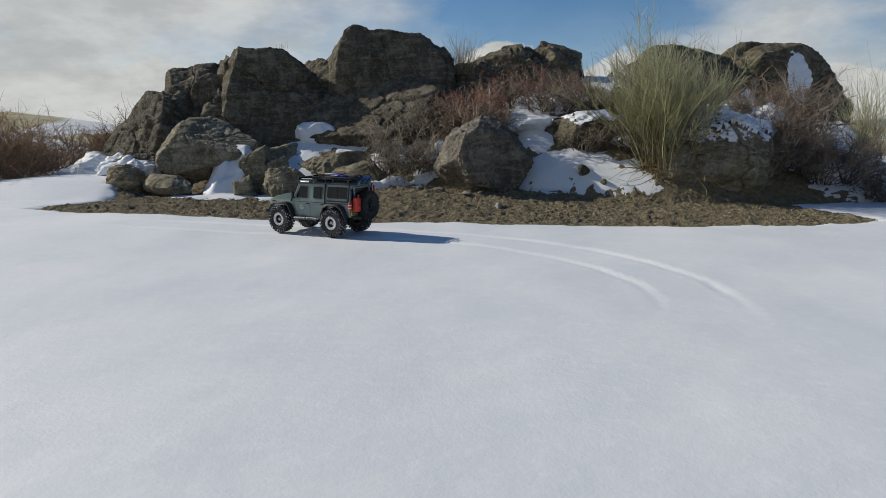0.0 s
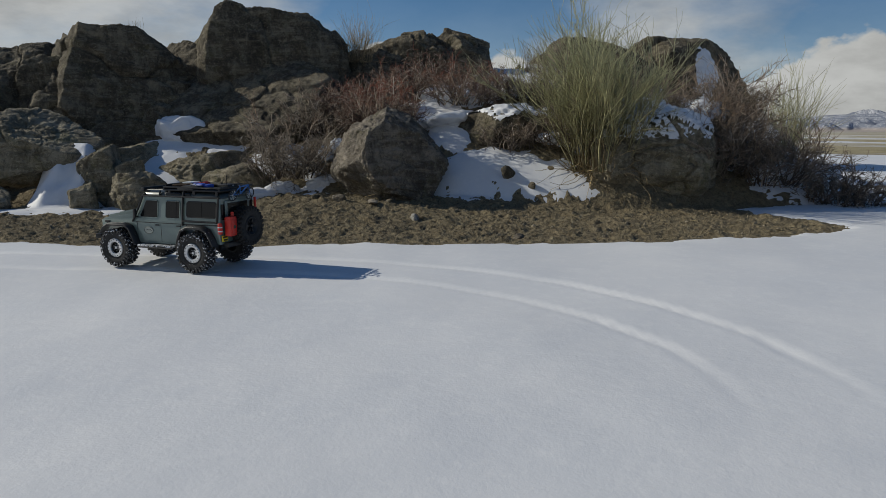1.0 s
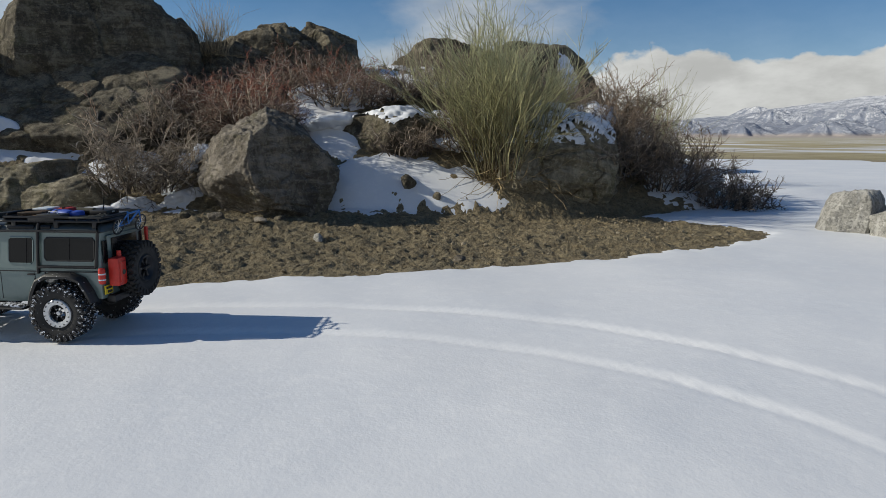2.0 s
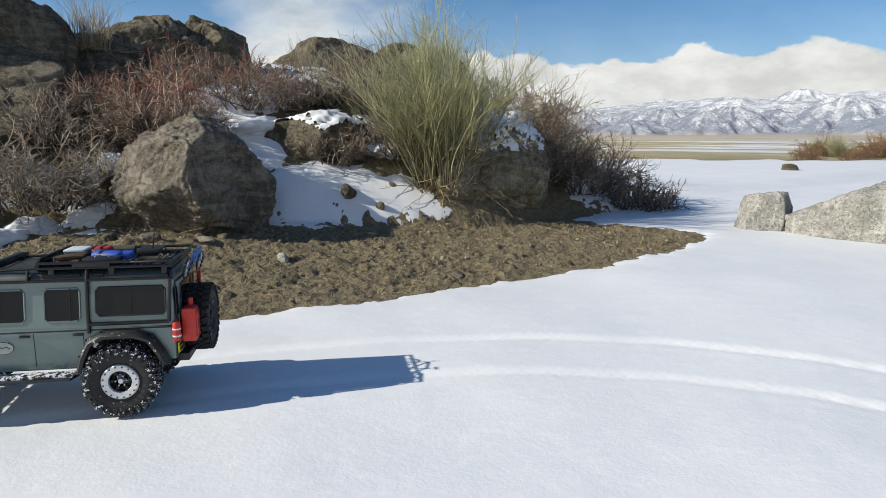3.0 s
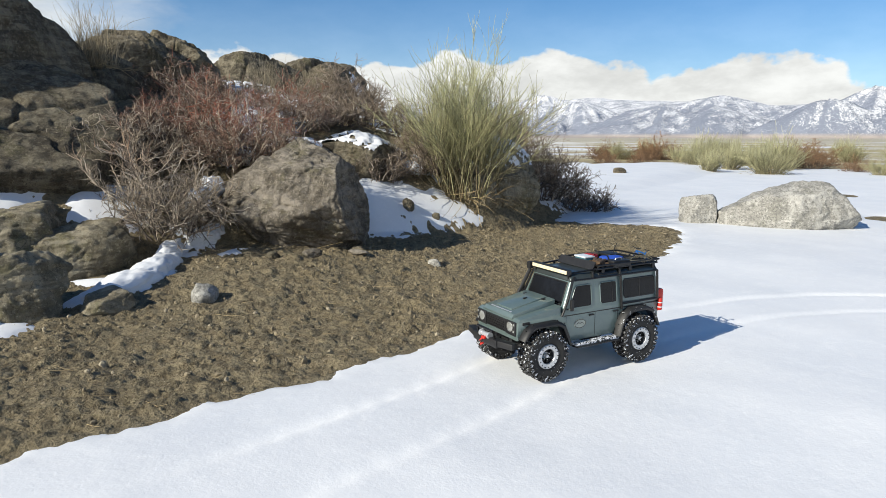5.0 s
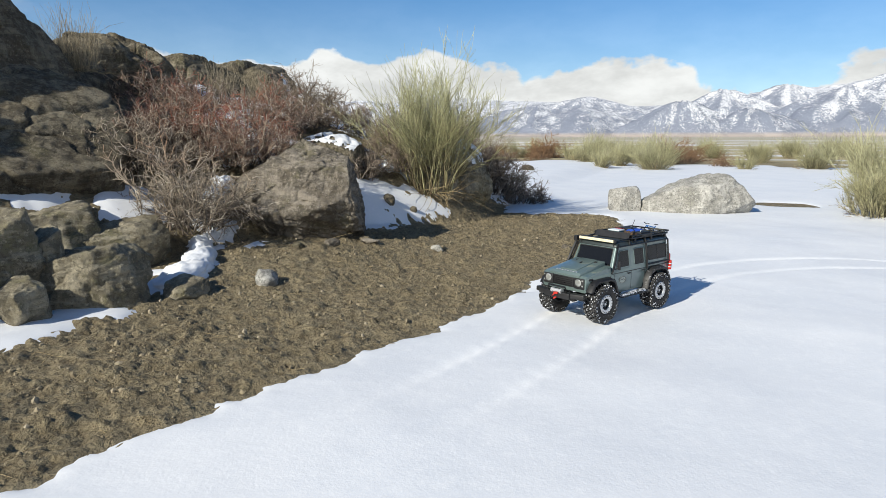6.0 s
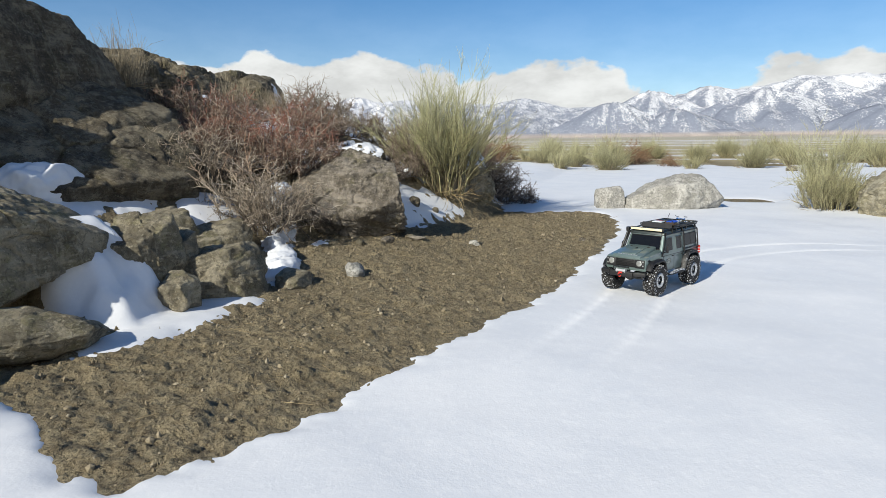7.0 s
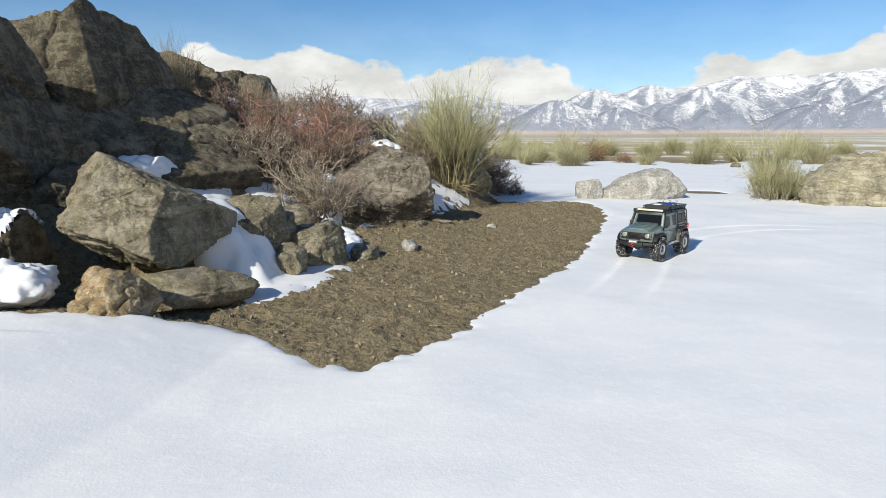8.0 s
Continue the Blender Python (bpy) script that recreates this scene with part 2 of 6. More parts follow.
def stalk_material(name, low, high, tip, height, bark=None):
    """Stems whose colour runs from the foot to the tip, each a little different."""
    k = Mat(name, 0.75)
    sep = k.n.new("ShaderNodeSeparateXYZ")
    k.l.new(k.c, sep.inputs[0])
    up = k.range(sep.outputs[2], 0.0, height)
    geo = k.n.new("ShaderNodeNewGeometry")
    each = geo.outputs["Random Per Island"]
    col = k.mix(k.range(up, 0.0, 0.5), low, high)
    col = k.mix(k.range(up, 0.55, 1.0), col, tip)
    col = k.mix(k.range(each, 0.45, 1.0, 0.0, 0.75), col, tuple(min(1.0, 1.7 * v) for v in high))
    col = k.mix(k.range(each, 0.35, 0.0, 0.0, 0.7), col, tuple(0.55 * v for v in low))
    col = k.mix(k.range(k.noise(60, 3), 0.45, 0.7, 0.0, 0.5), col, tuple(0.5 * v for v in low))
    if bark:
        col = k.mix(k.range(each, 0.80, 0.92, 0.0, 0.85), col, bark)
    k.color(col)
    return k.m


BRUSH = stalk_material("rabbitbrush_stems", (0.20, 0.152, 0.085), (0.38, 0.37, 0.20), (0.56, 0.575, 0.38), 0.85)
# the dark low colours carry the shade inside the thorn bushes
THORN = stalk_material("thorny_red_twigs", (0.08, 0.06, 0.048), (0.24, 0.14, 0.10), (0.36, 0.10, 0.058), 0.29, (0.46, 0.40, 0.33))
THORN_GREY = stalk_material("grey_tan_twigs", (0.0984, 0.0754, 0.0574), (0.377, 0.312, 0.238), (0.41, 0.238, 0.148), 0.5, (0.55, 0.50, 0.43))
DARKTWIG = stalk_material("dark_twigs", (0.11, 0.085, 0.066), (0.26, 0.20, 0.145), (0.36, 0.24, 0.16), 0.5, (0.46, 0.40, 0.34))
DRY_GRASS = stalk_material("grey_dry_grass", (0.20, 0.16, 0.10), (0.31, 0.26, 0.175), (0.40, 0.35, 0.26), 0.4)
STRAW = stalk_material("dry_straw", (0.28, 0.21, 0.11), (0.40, 0.31, 0.17), (0.46, 0.38, 0.23), 0.3)
SAGE = stalk_material("sage_stems", (0.17, 0.14, 0.085), (0.35, 0.335, 0.19), (0.50, 0.495, 0.31), 0.5)
RUSSET = stalk_material("russet_twigs", (0.13, 0.09, 0.06), (0.24, 0.14, 0.075), (0.32, 0.19, 0.10), 0.5)


# ---------------------------------------------------------------- mesh helpers
def mesh_from(name, verts, faces, material=None, shade=True):
    me = bpy.data.meshes.new(name)
    verts = np.asarray(verts, dtype=np.float32)
    faces = np.asarray(faces, dtype=np.int32)
    k = faces.shape[1]
    me.vertices.add(len(verts))
    me.vertices.foreach_set("co", verts.ravel())
    me.loops.add(faces.size)
    me.loops.foreach_set("vertex_index", faces.ravel())
    me.polygons.add(len(faces))
    me.polygons.foreach_set("loop_start", np.arange(0, faces.size, k, dtype=np.int32))
    me.polygons.foreach_set("loop_total", np.full(len(faces), k, dtype=np.int32))
    me.polygons.foreach_set("use_smooth", np.full(len(faces), shade, dtype=bool))
    me.update(calc_edges=True)
    me.validate()
    if material:
        me.materials.append(material)
    return me


def grid_faces(nx, ny):
    i, j = np.meshgrid(np.arange(nx - 1), np.arange(ny - 1), indexing="ij")
    a = (i * ny + j).ravel()
    return np.stack([a, a + ny, a + ny + 1, a + 1], 1)


def axis(lo, hi, step, out_lo, out_hi, growth=1.16):
    """Even steps from lo to hi, then ever longer ones out to the far ends."""
    mid = list(np.arange(lo, hi, step))
    for sign, start, end, side in ((1, mid[-1], out_hi, "up"), (-1, mid[0], out_lo, "down")):
        at, d, more = start, step, []
        while (at < end) if sign > 0 else (at > end):
            d *= growth
            at += sign * d
            more.append(at)
        mid = mid + more if sign > 0 else more[::-1] + mid
    return np.array(mid)


ICO = {}


def icosphere(level):
    if level not in ICO:
        bm = bmesh.new()
        bmesh.ops.create_icosphere(bm, subdivisions=level, radius=1.0)
        ICO[level] = (np.array([v.co[:] for v in bm.verts]), np.array([[v.index for v in f.verts] for f in bm.faces]))
        bm.free()
    return ICO[level]


# ---------------------------------------------------------------- ground
SAND = np.array([(-2.46, 4.36), (-2.32, 4.24), (-2.09, 4.15), (-1.84, 4.07), (-1.18, 3.89), (-0.87, 3.78), (-0.60, 3.73), (-0.30, 3.66), (0.17, 3.59), (0.46, 3.56), (0.89, 3.49), (1.40, 3.43), (1.95, 3.44),
                 (2.36, 3.52), (2.56, 3.64), (2.48, 3.86), (2.46, 4.12), (2.50, 4.45), (3.4, 4.62), (4.6, 5.4), (5.6, 9.0), (0.0, 12.5), (-3.4, 9.0),
                 (-3.0, 6.6), (-2.62, 5.95), (-2.46, 5.45), (-2.30, 5.16), (-2.22, 4.95), (-2.24, 4.80), (-2.38, 4.64), (-2.45, 4.50)])
FOOT_X, FOOT_Y = [-3.2, -2.4, -1.5, 0.0, 1.2, 2.0, 3.2, 4.2, 5.5], [6.6, 5.9, 5.46, 5.3, 4.72, 4.42, 4.5, 5.2, 6.6]


def outside(poly, x, y):
    """Signed distance to a closed outline: positive outside."""
    best, inside = np.full(x.shape, 1e9), np.zeros(x.shape, bool)
    for (ax, ay), (bx, by) in zip(poly, np.roll(poly, -1, 0)):
        ex, ey = bx - ax, by - ay
        t = np.clip(((x - ax) * ex + (y - ay) * ey) / (ex * ex + ey * ey), 0, 1)
        best = np.minimum(best, np.hypot(x - ax - t * ex, y - ay - t * ey))
        inside ^= ((ay > y) != (by > y)) & (x < ex * (y - ay) / (ey if ey else 1e-9) + ax)
    return np.where(inside, -best, best)


def soil_height(x, y, fine=True):
    """The ground's height without the snow."""
    z = -0.03 - 0.018 * smooth(3.3, 3.8, y) + 0.09 * smooth(3.9, 5.0, y) * smooth(-1.4, 0.3, x) - 0.055 * smooth(0.8, 2.8, x) * (1 - 0.6 * smooth(4.5, 9.0, x)) * smooth(2.6, 3.4, y)
    up = np.maximum(0, y - np.interp(x, FOOT_X, FOOT_Y))
    hill = 1.20 * (1 - np.exp(-up / 1.65)) * smooth(-3.4, -1.6, x) * (1 - smooth(2.6, 5.4, x)) * (1 - smooth(8.5, 13.0, y))
    z = z + hill + 0.115 * smooth(4.6, 5.4, y) * smooth(-4.6, -2.7, x) * (1 - smooth(-2.4, -2.0, x)) * (1 - smooth(6.0, 8.0, y))
    z = z + 1.5 * np.exp(-(((x + 19) / 8) ** 2 + ((y - 27) / 6) ** 2)) + 0.5 * np.exp(-(((x + 7) / 2.5) ** 2 + ((y - 10) / 2.5) ** 2))
    # the bank that the snow chute between the foot rocks lies on
    chute = 0.36 * smooth(5.02, 5.40, y + 0.3 * (x + 1.5) * smooth(-1.5, -1.6, x) + 0.10 * fbm(flat3(x, y) * 5.0 + 7, 3)) * smooth(-1.74, -1.55, x) * (1 - smooth(-1.38, -1.22, x)) * (1 - smooth(5.5, 5.95, y))
    z = np.maximum(z, chute - 0.03)
    p = flat3(x, y)
    near = np.exp(-(np.hypot(x, y - 4) / 14) ** 2)
    bare = (1 - smooth(-0.04, 0.10, outside(SAND, x, y))) if fine else 0.0
    z = z + near * (0.02 * fbm(p * 0.9, 3) + bare * (0.018 * fbm(p * 5.0 + 3, 3) + 0.030 * np.maximum(0, fbm(p * 11.0 + 8, 3)) + 0.016 * np.abs(fbm(p * 21.0 + 2, 3)) + 0.014 * fbm(p * 44.0, 2)) + 0.05 * hill * fbm(p * 2.4, 4))
    far = np.hypot(x, y)
    return z + 0.12 * smooth(14, 40, far) * fbm(p * 0.12, 3) + 2.0 * smooth(400, 3000, far)


# snow lying on the slope: centre, half axes, turn in degrees
PATCHES = [(1.35, 6.30, 0.35, 0.25, 0), (1.70, 6.60, 0.30, 0.40, 10), (-0.36, 5.16, 0.13, 0.07, 10), (0.02, 5.06, 0.12, 0.05, 15), (-0.10, 5.24, 0.10, 0.05, 30), (2.95, 4.95, 0.55, 0.22, 5), (3.6, 5.15, 0.7, 0.4, 10), (-1.46, 5.28, 0.25, 0.26, 0), (-1.42, 5.08, 0.28, 0.18, -10), (-1.52, 4.98, 0.44, 0.14, -10), (-0.92, 6.06, 0.40, 0.22, 0), (-0.56, 5.88, 0.24, 0.12, 0), (-0.24, 5.68, 0.24, 0.18, 10), (0.02, 5.45, 0.10, 0.06, 0), (2.0, 6.9, 0.35, 0.5, 20), (1.1, 5.9, 0.5, 0.2, 20), (3.5, 6.1, 0.5, 0.3, 0), (1.22, 4.92, 0.56, 0.25, -20), (1.62, 4.68, 0.20, 0.10, -30), (1.95, 7.2, 0.50, 1.2, 10), (1.30, 6.05, 0.65, 0.22, 12), (1.02, 5.55, 0.22, 0.35, -20),
           (-1.12, 5.02, 0.16, 0.20, 0), (-0.66, 5.02, 0.26, 0.14, 20), (-0.40, 5.12, 0.22, 0.11, 35), (-0.64, 5.24, 0.24, 0.08, -42), (-0.20, 5.28, 0.15, 0.09, 30), (0.08, 5.35, 0.15, 0.09, 0), (-1.0, 5.68, 0.24, 0.24, 0),
           (0.03, 5.10, 0.16, 0.08, 0), (2.95, 5.35, 0.9, 0.5, 10), (3.9, 5.6, 0.9, 0.5, 20),
           (2.45, 5.6, 0.4, 0.4, 0), (1.72, 5.25, 0.16, 0.34, 15), (0.75, 5.75, 0.35, 0.12, 20), (3.3, 4.75, 0.6, 0.25, 10), (0.3, 7.0, 0.3, 0.2, 0),
           (1.55, 6.45, 0.5, 0.2, 20)]
# the two ruts that the tyres have pressed, by the line midway between them
RUT_X, RUT_Y = [0.66, 0.80, 0.86, 0.86, 0.78, 0.64, 0.44, 0.18, -0.12, -0.36, -0.58, -0.84, -1.10, -1.36, -1.62, -2.0], [1.35, 1.65, 1.90, 2.10, 2.36, 2.62, 2.83, 3.02, 3.17, 3.25, 3.32, 3.37, 3.43, 3.50, 3.58, 3.74]


def rut_line():
    t = np.linspace(0, 1, 240)
    k = np.linspace(0, 1, len(RUT_X))
    return np.interp(t, k, RUT_X), np.interp(t, k, RUT_Y)


def snow_cover(x, y):
    """Thickness of the snow; below zero there is none."""
    p = flat3(x, y)
    d = outside(SAND, x, y) + 0.06 * fbm(p * 5.0, 4, 0.6) + 0.035 * fbm(p * 13.0 + 4, 3, 0.6) + 0.05 * fbm(p * 1.4 + 5, 2) * smooth(-1.2, -2.2, x)
    ragged = 0.42 * fbm(p * 3.6 + 9, 4, 0.6)
    for cx, cy, rx, ry, turn in PATCHES:
        c, s = math.cos(radians(turn)), math.sin(radians(turn))
        u, v = (x - cx) * c + (y - cy) * s, (y - cy) * c - (x - cx) * s
        d = np.maximum(d, (1.0 - np.hypot(u / rx, v / ry) + ragged) * min(rx, ry))
    for cx, cy, rx, ry in ((4.0, 2.10, 0.22, 0.26), (6.4, 2.6, 0.12, 0.3)):
        d = np.minimum(d, (np.hypot((x - cx) / rx, (y - cy) / ry) - 1.0 + 0.5 * ragged) * 0.3)
    far = np.hypot(x, y)
    d = np.minimum(d, (14.5 + 8.0 * smooth(0.0, -6.0, x) - far + 3.0 * fbm(p * 0.35, 4)) * 0.3)
    bank = 0.012 + 0.016 * smooth(4.5, 5.5, y)
    return (bank + 0.012) * np.tanh(d / 0.05) - 0.012 + 0.012 * smooth(0, 0.5, d) * smooth(4.4, 5.0, y)


def build_ground():
    xs, ys = axis(-2.8, 2.7, 0.0125, -4700, 4700), axis(3.25, 6.1, 0.0125, -4700, 4700)
    X, Y = [v.ravel() for v in np.meshgrid(xs, ys, indexing="ij")]
    me = mesh_from("ground", np.stack([X, Y, soil_height(X, Y)], 1), grid_faces(len(xs), len(ys)), SOIL)
    tagged(new("ground", me), "brown gritty sand and dry valley floor", "ground", kind="structure")

    xs, ys = axis(-3.0, 3.2, 0.019, -24, 24, 1.1), axis(0.6, 6.0, 0.019, -22, 24, 1.1)
    X, Y = [v.ravel() for v in np.meshgrid(xs, ys, indexing="ij")]
    h = snow_cover(X, Y)
    p = flat3(X, Y)
    z = soil_height(X, Y, False) + h + np.exp(-(np.hypot(X, Y) / 9) ** 2) * (0.004 * fbm(p * 1.3, 3) + 0.0016 * fbm(p * 7, 3))
    # ruts with a broken tread pattern
    lx, ly = rut_line()
    near = (X > -3.4) & (X < 1.2) & (Y > -0.2) & (Y < 4.6)
    along = np.zeros(len(X))
    best = np.full(len(X), 9.0)
    for i in range(len(lx)):
        d = np.hypot(X[near] - lx[i], Y[near] - ly[i])
        closer = d < best[near]
        a = best[near]
        a[closer] = d[closer]
        best[near] = a
        b = along[near]
        b[closer] = i
        along[near] = b
    off = 0.118
    fade = smooth(12, 50, along) * (1 - smooth(190, 236, along)) * (0.65 + 0.35 * np.clip(1.4 * perlin(p * 3.0) + 0.5, 0, 1))
    rut = fade * np.exp(-(((best - off) / 0.017) ** 4)) * (h > 0)
    lip = fade * np.exp(-(((np.abs(best - off) - 0.024) / 0.008) ** 2)) * (h > 0)
    tread = 0.5 + 0.5 * np.sin(along * 9.0 + 40 * (best - off))
    z += -0.006 * rut * (0.7 + 0.3 * tread) + 0.0020 * lip * (0.6 + 0.8 * np.abs(perlin(p * 30)))
    faces = grid_faces(len(xs), len(ys))
    faces = faces[(h[faces] > -0.02).any(1)]
    used = np.unique(faces)
    remap = np.zeros(len(X), int)
    remap[used] = np.arange(len(used))
    me = mesh_from("snow_cover", np.stack([X, Y, z], 1)[used], remap[faces], SNOW)
    worn = me.attributes.new("crushed", "FLOAT", "POINT")
    worn.data.foreach_set("value", np.clip(0.75 * rut + 0.3 * lip, 0, 1)[used].astype(np.float32))
    tagged(new("snow_cover", me), "white crusted snow with tyre tracks over the ground", "snow", kind="structure")


build_ground()


def soil_at(x, y):
    return float(soil_height(np.array([float(x)]), np.array([float(y)]))[0])


# ---------------------------------------------------------------- distant ranges
def range_material():
    k = Mat("snowy_slopes", 0.95)
    k.world()
    trees = k.noise(0.16, 5, 0.85)
    gullies = k.noise(0.011, 6, 0.65)
    sep = k.n.new("ShaderNodeSeparateXYZ")
    k.l.new(k.c, sep.inputs[0])
    height = k.math("ADD", sep.outputs[2], k.math("MULTIPLY", k.math("SUBTRACT", gullies, 0.5), 160.0))
    stands = k.noise(0.02, 5, 0.6)
    wooded = k.math("ADD", k.range(height, 260, 30, -0.05, 0.10), k.range(stands, 0.35, 0.65, -0.05, 0.05))
    # north slopes hold more forest, a darker side that shapes the spurs like shade
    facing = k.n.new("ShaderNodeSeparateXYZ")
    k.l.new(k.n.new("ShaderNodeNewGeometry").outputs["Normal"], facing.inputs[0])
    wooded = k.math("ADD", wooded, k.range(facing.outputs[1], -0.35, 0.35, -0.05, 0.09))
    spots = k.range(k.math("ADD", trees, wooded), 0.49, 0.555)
    # grey-blue towards the foot: distance haze put into the colour
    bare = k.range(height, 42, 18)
    # the forest's greyish blue also carries the haze of distance
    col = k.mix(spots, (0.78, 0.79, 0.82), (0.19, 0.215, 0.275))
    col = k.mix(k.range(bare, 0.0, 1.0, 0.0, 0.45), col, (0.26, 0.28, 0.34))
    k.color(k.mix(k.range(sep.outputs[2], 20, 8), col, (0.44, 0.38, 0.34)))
    k.bump((gullies, 0.6, 20.0))
    return k.m


RANGE_M = range_material()
# bearing (degrees right of +y) and the crest's rise (degrees)
CREST_B = [30, 44, 54, 62, 72, 80, 83, 86, 90, 93, 98, 104, 110, 116, 126, 140]
CREST_E = [0.6, 1.5, 2.6, 3.5, 3.7, 3.1, 3.0, 2.6, 2.7, 3.3, 4.1, 4.9, 5.1, 4.6, 3.8, 2.0]


def build_range():
    rnd = np.random.RandomState(23)
    bearing = np.radians(np.linspace(28, 142, 900))
    depth = np.linspace(0, 1, 120)
    B, D = [v.ravel() for v in np.meshgrid(bearing, depth, indexing="ij")]
    r = 2400 + 1700 * D
    x, y = r * np.sin(B), r * np.cos(B)
    p = np.stack([x, y, np.zeros_like(x)], 1)
    wander = fbm(p / 300.0 + 2.0, 4)
    rise = np.tan(np.radians(np.interp(np.degrees(B), CREST_B, CREST_E))) * r
    z = rise * smooth(0.25, 0.95, D + 0.15 * wander) * (0.86 + 0.22 * fbm(p / 500.0, 4))
    # spurs: worn cones that stand before the crest, one behind another
    peaks = [(82.0, 3.15, 0.40, 0.30), (89.5, 2.70, 0.14, 0.62), (92.7, 3.55, 0.40, 0.58), (97.1, 3.85, 0.50, 0.56), (94.8, 2.0, 0.16, 0.5), (100.9, 3.45, 0.30, 0.50), (104.2, 4.1, 0.46, 0.52),
             (109.2, 2.1, 0.12, 0.55), (110.6, 3.9, 0.46, 0.50), (112.8, 2.2, 0.12, 0.52), (114.5, 3.5, 0.36, 0.5), (86.5, 2.3, 0.36, 0.5), (78.0, 2.6, 0.34, 0.4)]
    while len(peaks) < 50:
        b = rnd.uniform(30, 140)
        d = rnd.uniform(0.10, 0.95)
        if b < 76 or b > 117:
            crest = math.tan(math.radians(float(np.interp(b, CREST_B, CREST_E))))
            peaks.append((b, math.degrees(math.atan(crest * (0.30 + 0.72 * d) * rnd.uniform(0.75, 1.1))), d, rnd.uniform(0.50, 0.62)))
    for k, (b, lift, d, slope) in enumerate(peaks):
        b = math.radians(b)
        cr = 2400 + 1700 * d
        top = math.tan(math.radians(lift)) * cr
        gap = np.hypot(x - cr * math.sin(b), (y - cr * math.cos(b)) * 1.0)
        angle = np.arctan2(y - cr * math.cos(b), x - cr * math.sin(b))
        gully = 1.0 + 0.10 * np.sin(angle * 7 + k + 5 * wander) + 0.05 * np.sin(angle * 17 + 2 * k)
        z = np.maximum(z, top - np.hypot(gap, 60.0) * gully * slope + 60.0 * slope + 14 * fbm(p / 120.0 + k, 3))
    z = 8 * smooth(0, 0.10, D) + np.maximum(z, 0) * smooth(0.0, 0.12, D)
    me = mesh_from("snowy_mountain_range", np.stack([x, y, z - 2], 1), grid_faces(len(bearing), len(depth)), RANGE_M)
    tagged(new("snowy_mountain_range", me), "far snowy mountains dotted with dark forest, blue haze in their colour", "mountains", kind="structure")


build_range()


# ---------------------------------------------------------------- rocks
def rock_mesh(name, half, seed, level, material, cuts=14, rough=0.10, blocks=0.09, flat=0.62, lumps=26, planes=(), power=3.2, chips=34, groove=0.055, strata=0.05):
    """A boulder: a rounded block cut by planes, split into blocks by cracks, then roughened at several sizes."""
    d, faces = icosphere(level)
    rnd = np.random.RandomState(seed)
    r = 1.0 / (np.abs(d) ** power).sum(1) ** (1 / power)
    normals = rnd.normal(size=(cuts, 3))
    normals /= np.linalg.norm(normals, axis=1)[:, None]
    reach = rnd.uniform(flat, 1.0, cuts)
    if planes:
        normals = np.array([Vector(p[:3]).normalized() for p in planes] + list(normals[: cuts // 2]))
        reach = np.array([p[3] for p in planes] + list(np.maximum(reach[: cuts // 2], 0.85)))
    cut = reach / np.maximum(d @ normals.T, 1e-3)
    r = np.minimum(r, cut.min(1))
    # many small facets chipped off its edges
    for _ in range(chips):
        way = rnd.normal(size=3)
        way /= np.linalg.norm(way)
        along = d @ way
        top = (r * along).max() * rnd.uniform(0.86, 0.985)
        r = np.minimum(r, top / np.maximum(along, 1e-3))
    unit = d * r[:, None]
    q = unit * np.array(half)
    size = min(half)
    o = seed * 7.31
    # blocks: each cell of a warped pattern stands a little in or out, with a groove round it
    seeds = rnd.normal(size=(lumps, 3))
    seeds *= (0.85 / np.linalg.norm(seeds, axis=1))[:, None]
    warped = unit + 0.22 * np.stack([fbm(unit * 2.2 + o + 9 * i, 3) for i in range(3)], 1)
    gap = np.sqrt(((warped[:, None] - seeds[None]) ** 2).sum(2))
    order = np.argsort(gap, axis=1)[:, :2]
    rows = np.arange(len(q))
    edge = gap[rows, order[:, 1]] - gap[rows, order[:, 0]]
    step = rnd.uniform(-1, 1, lumps)[order[:, 0]]
    move = blocks * size * step * smooth(0.0, 0.10, edge) - groove * size * np.exp(-((edge / 0.03) ** 2))
    n = q / np.maximum(np.linalg.norm(q, axis=1)[:, None], 1e-6)
    move += rough * size * 1.3 * fbm(q / (size * 1.1) + o, 3, 0.5)
    move += 0.06 * size * np.clip(fbm(q / (size * 0.5) + o + 3, 4, 0.55, ridged=True), -0.5, 0.3)
    # beds of the stone, worn in and out in bands
    bed = Vector((0.30 * math.sin(o), 0.35 * math.cos(o), 1.0)).normalized()
    along = q @ np.array(bed)
    banded = np.stack([q[:, 0] * 1.2, q[:, 1] * 1.2, along * 7.0], 1) / max(size, 0.16)
    move += strata * size * (fbm(banded + o, 4, 0.55) + 0.6 * np.abs(fbm(banded * 2.3 + o, 3, 0.55)))
    small = min(1.0, size / 0.22)
    move += small * (0.024 * np.abs(fbm(q * 5 + o + 5, 4, 0.6)) + 0.012 * np.abs(fbm(q * 12 + o, 4, 0.62)) + 0.006 * fbm(q * 30 + o, 3, 0.65))
    return mesh_from(name, q + n * move[:, None], faces, material)


def rock(c, half, turn=0.0, tilt=(0, 0), seed=1, level=6, material=None, label="", category="rock", group="", name="rock", **more):
    ob = new(name, rock_mesh(name, half, seed, level, material or ROCK, **more))
    ob.matrix_world = pose(*c, tilt[0], tilt[1], turn)
    return tagged(ob, label, category, group)


OUT = "rocks of the outcrop"
GREY_LABEL = "large weathered grey-brown rock of the outcrop"
BROAD = ((0.0, 0.15, 1.0, 0.82), (0.05, -1.0, 0.30, 0.86), (-0.9, -0.3, 0.35, 0.90))
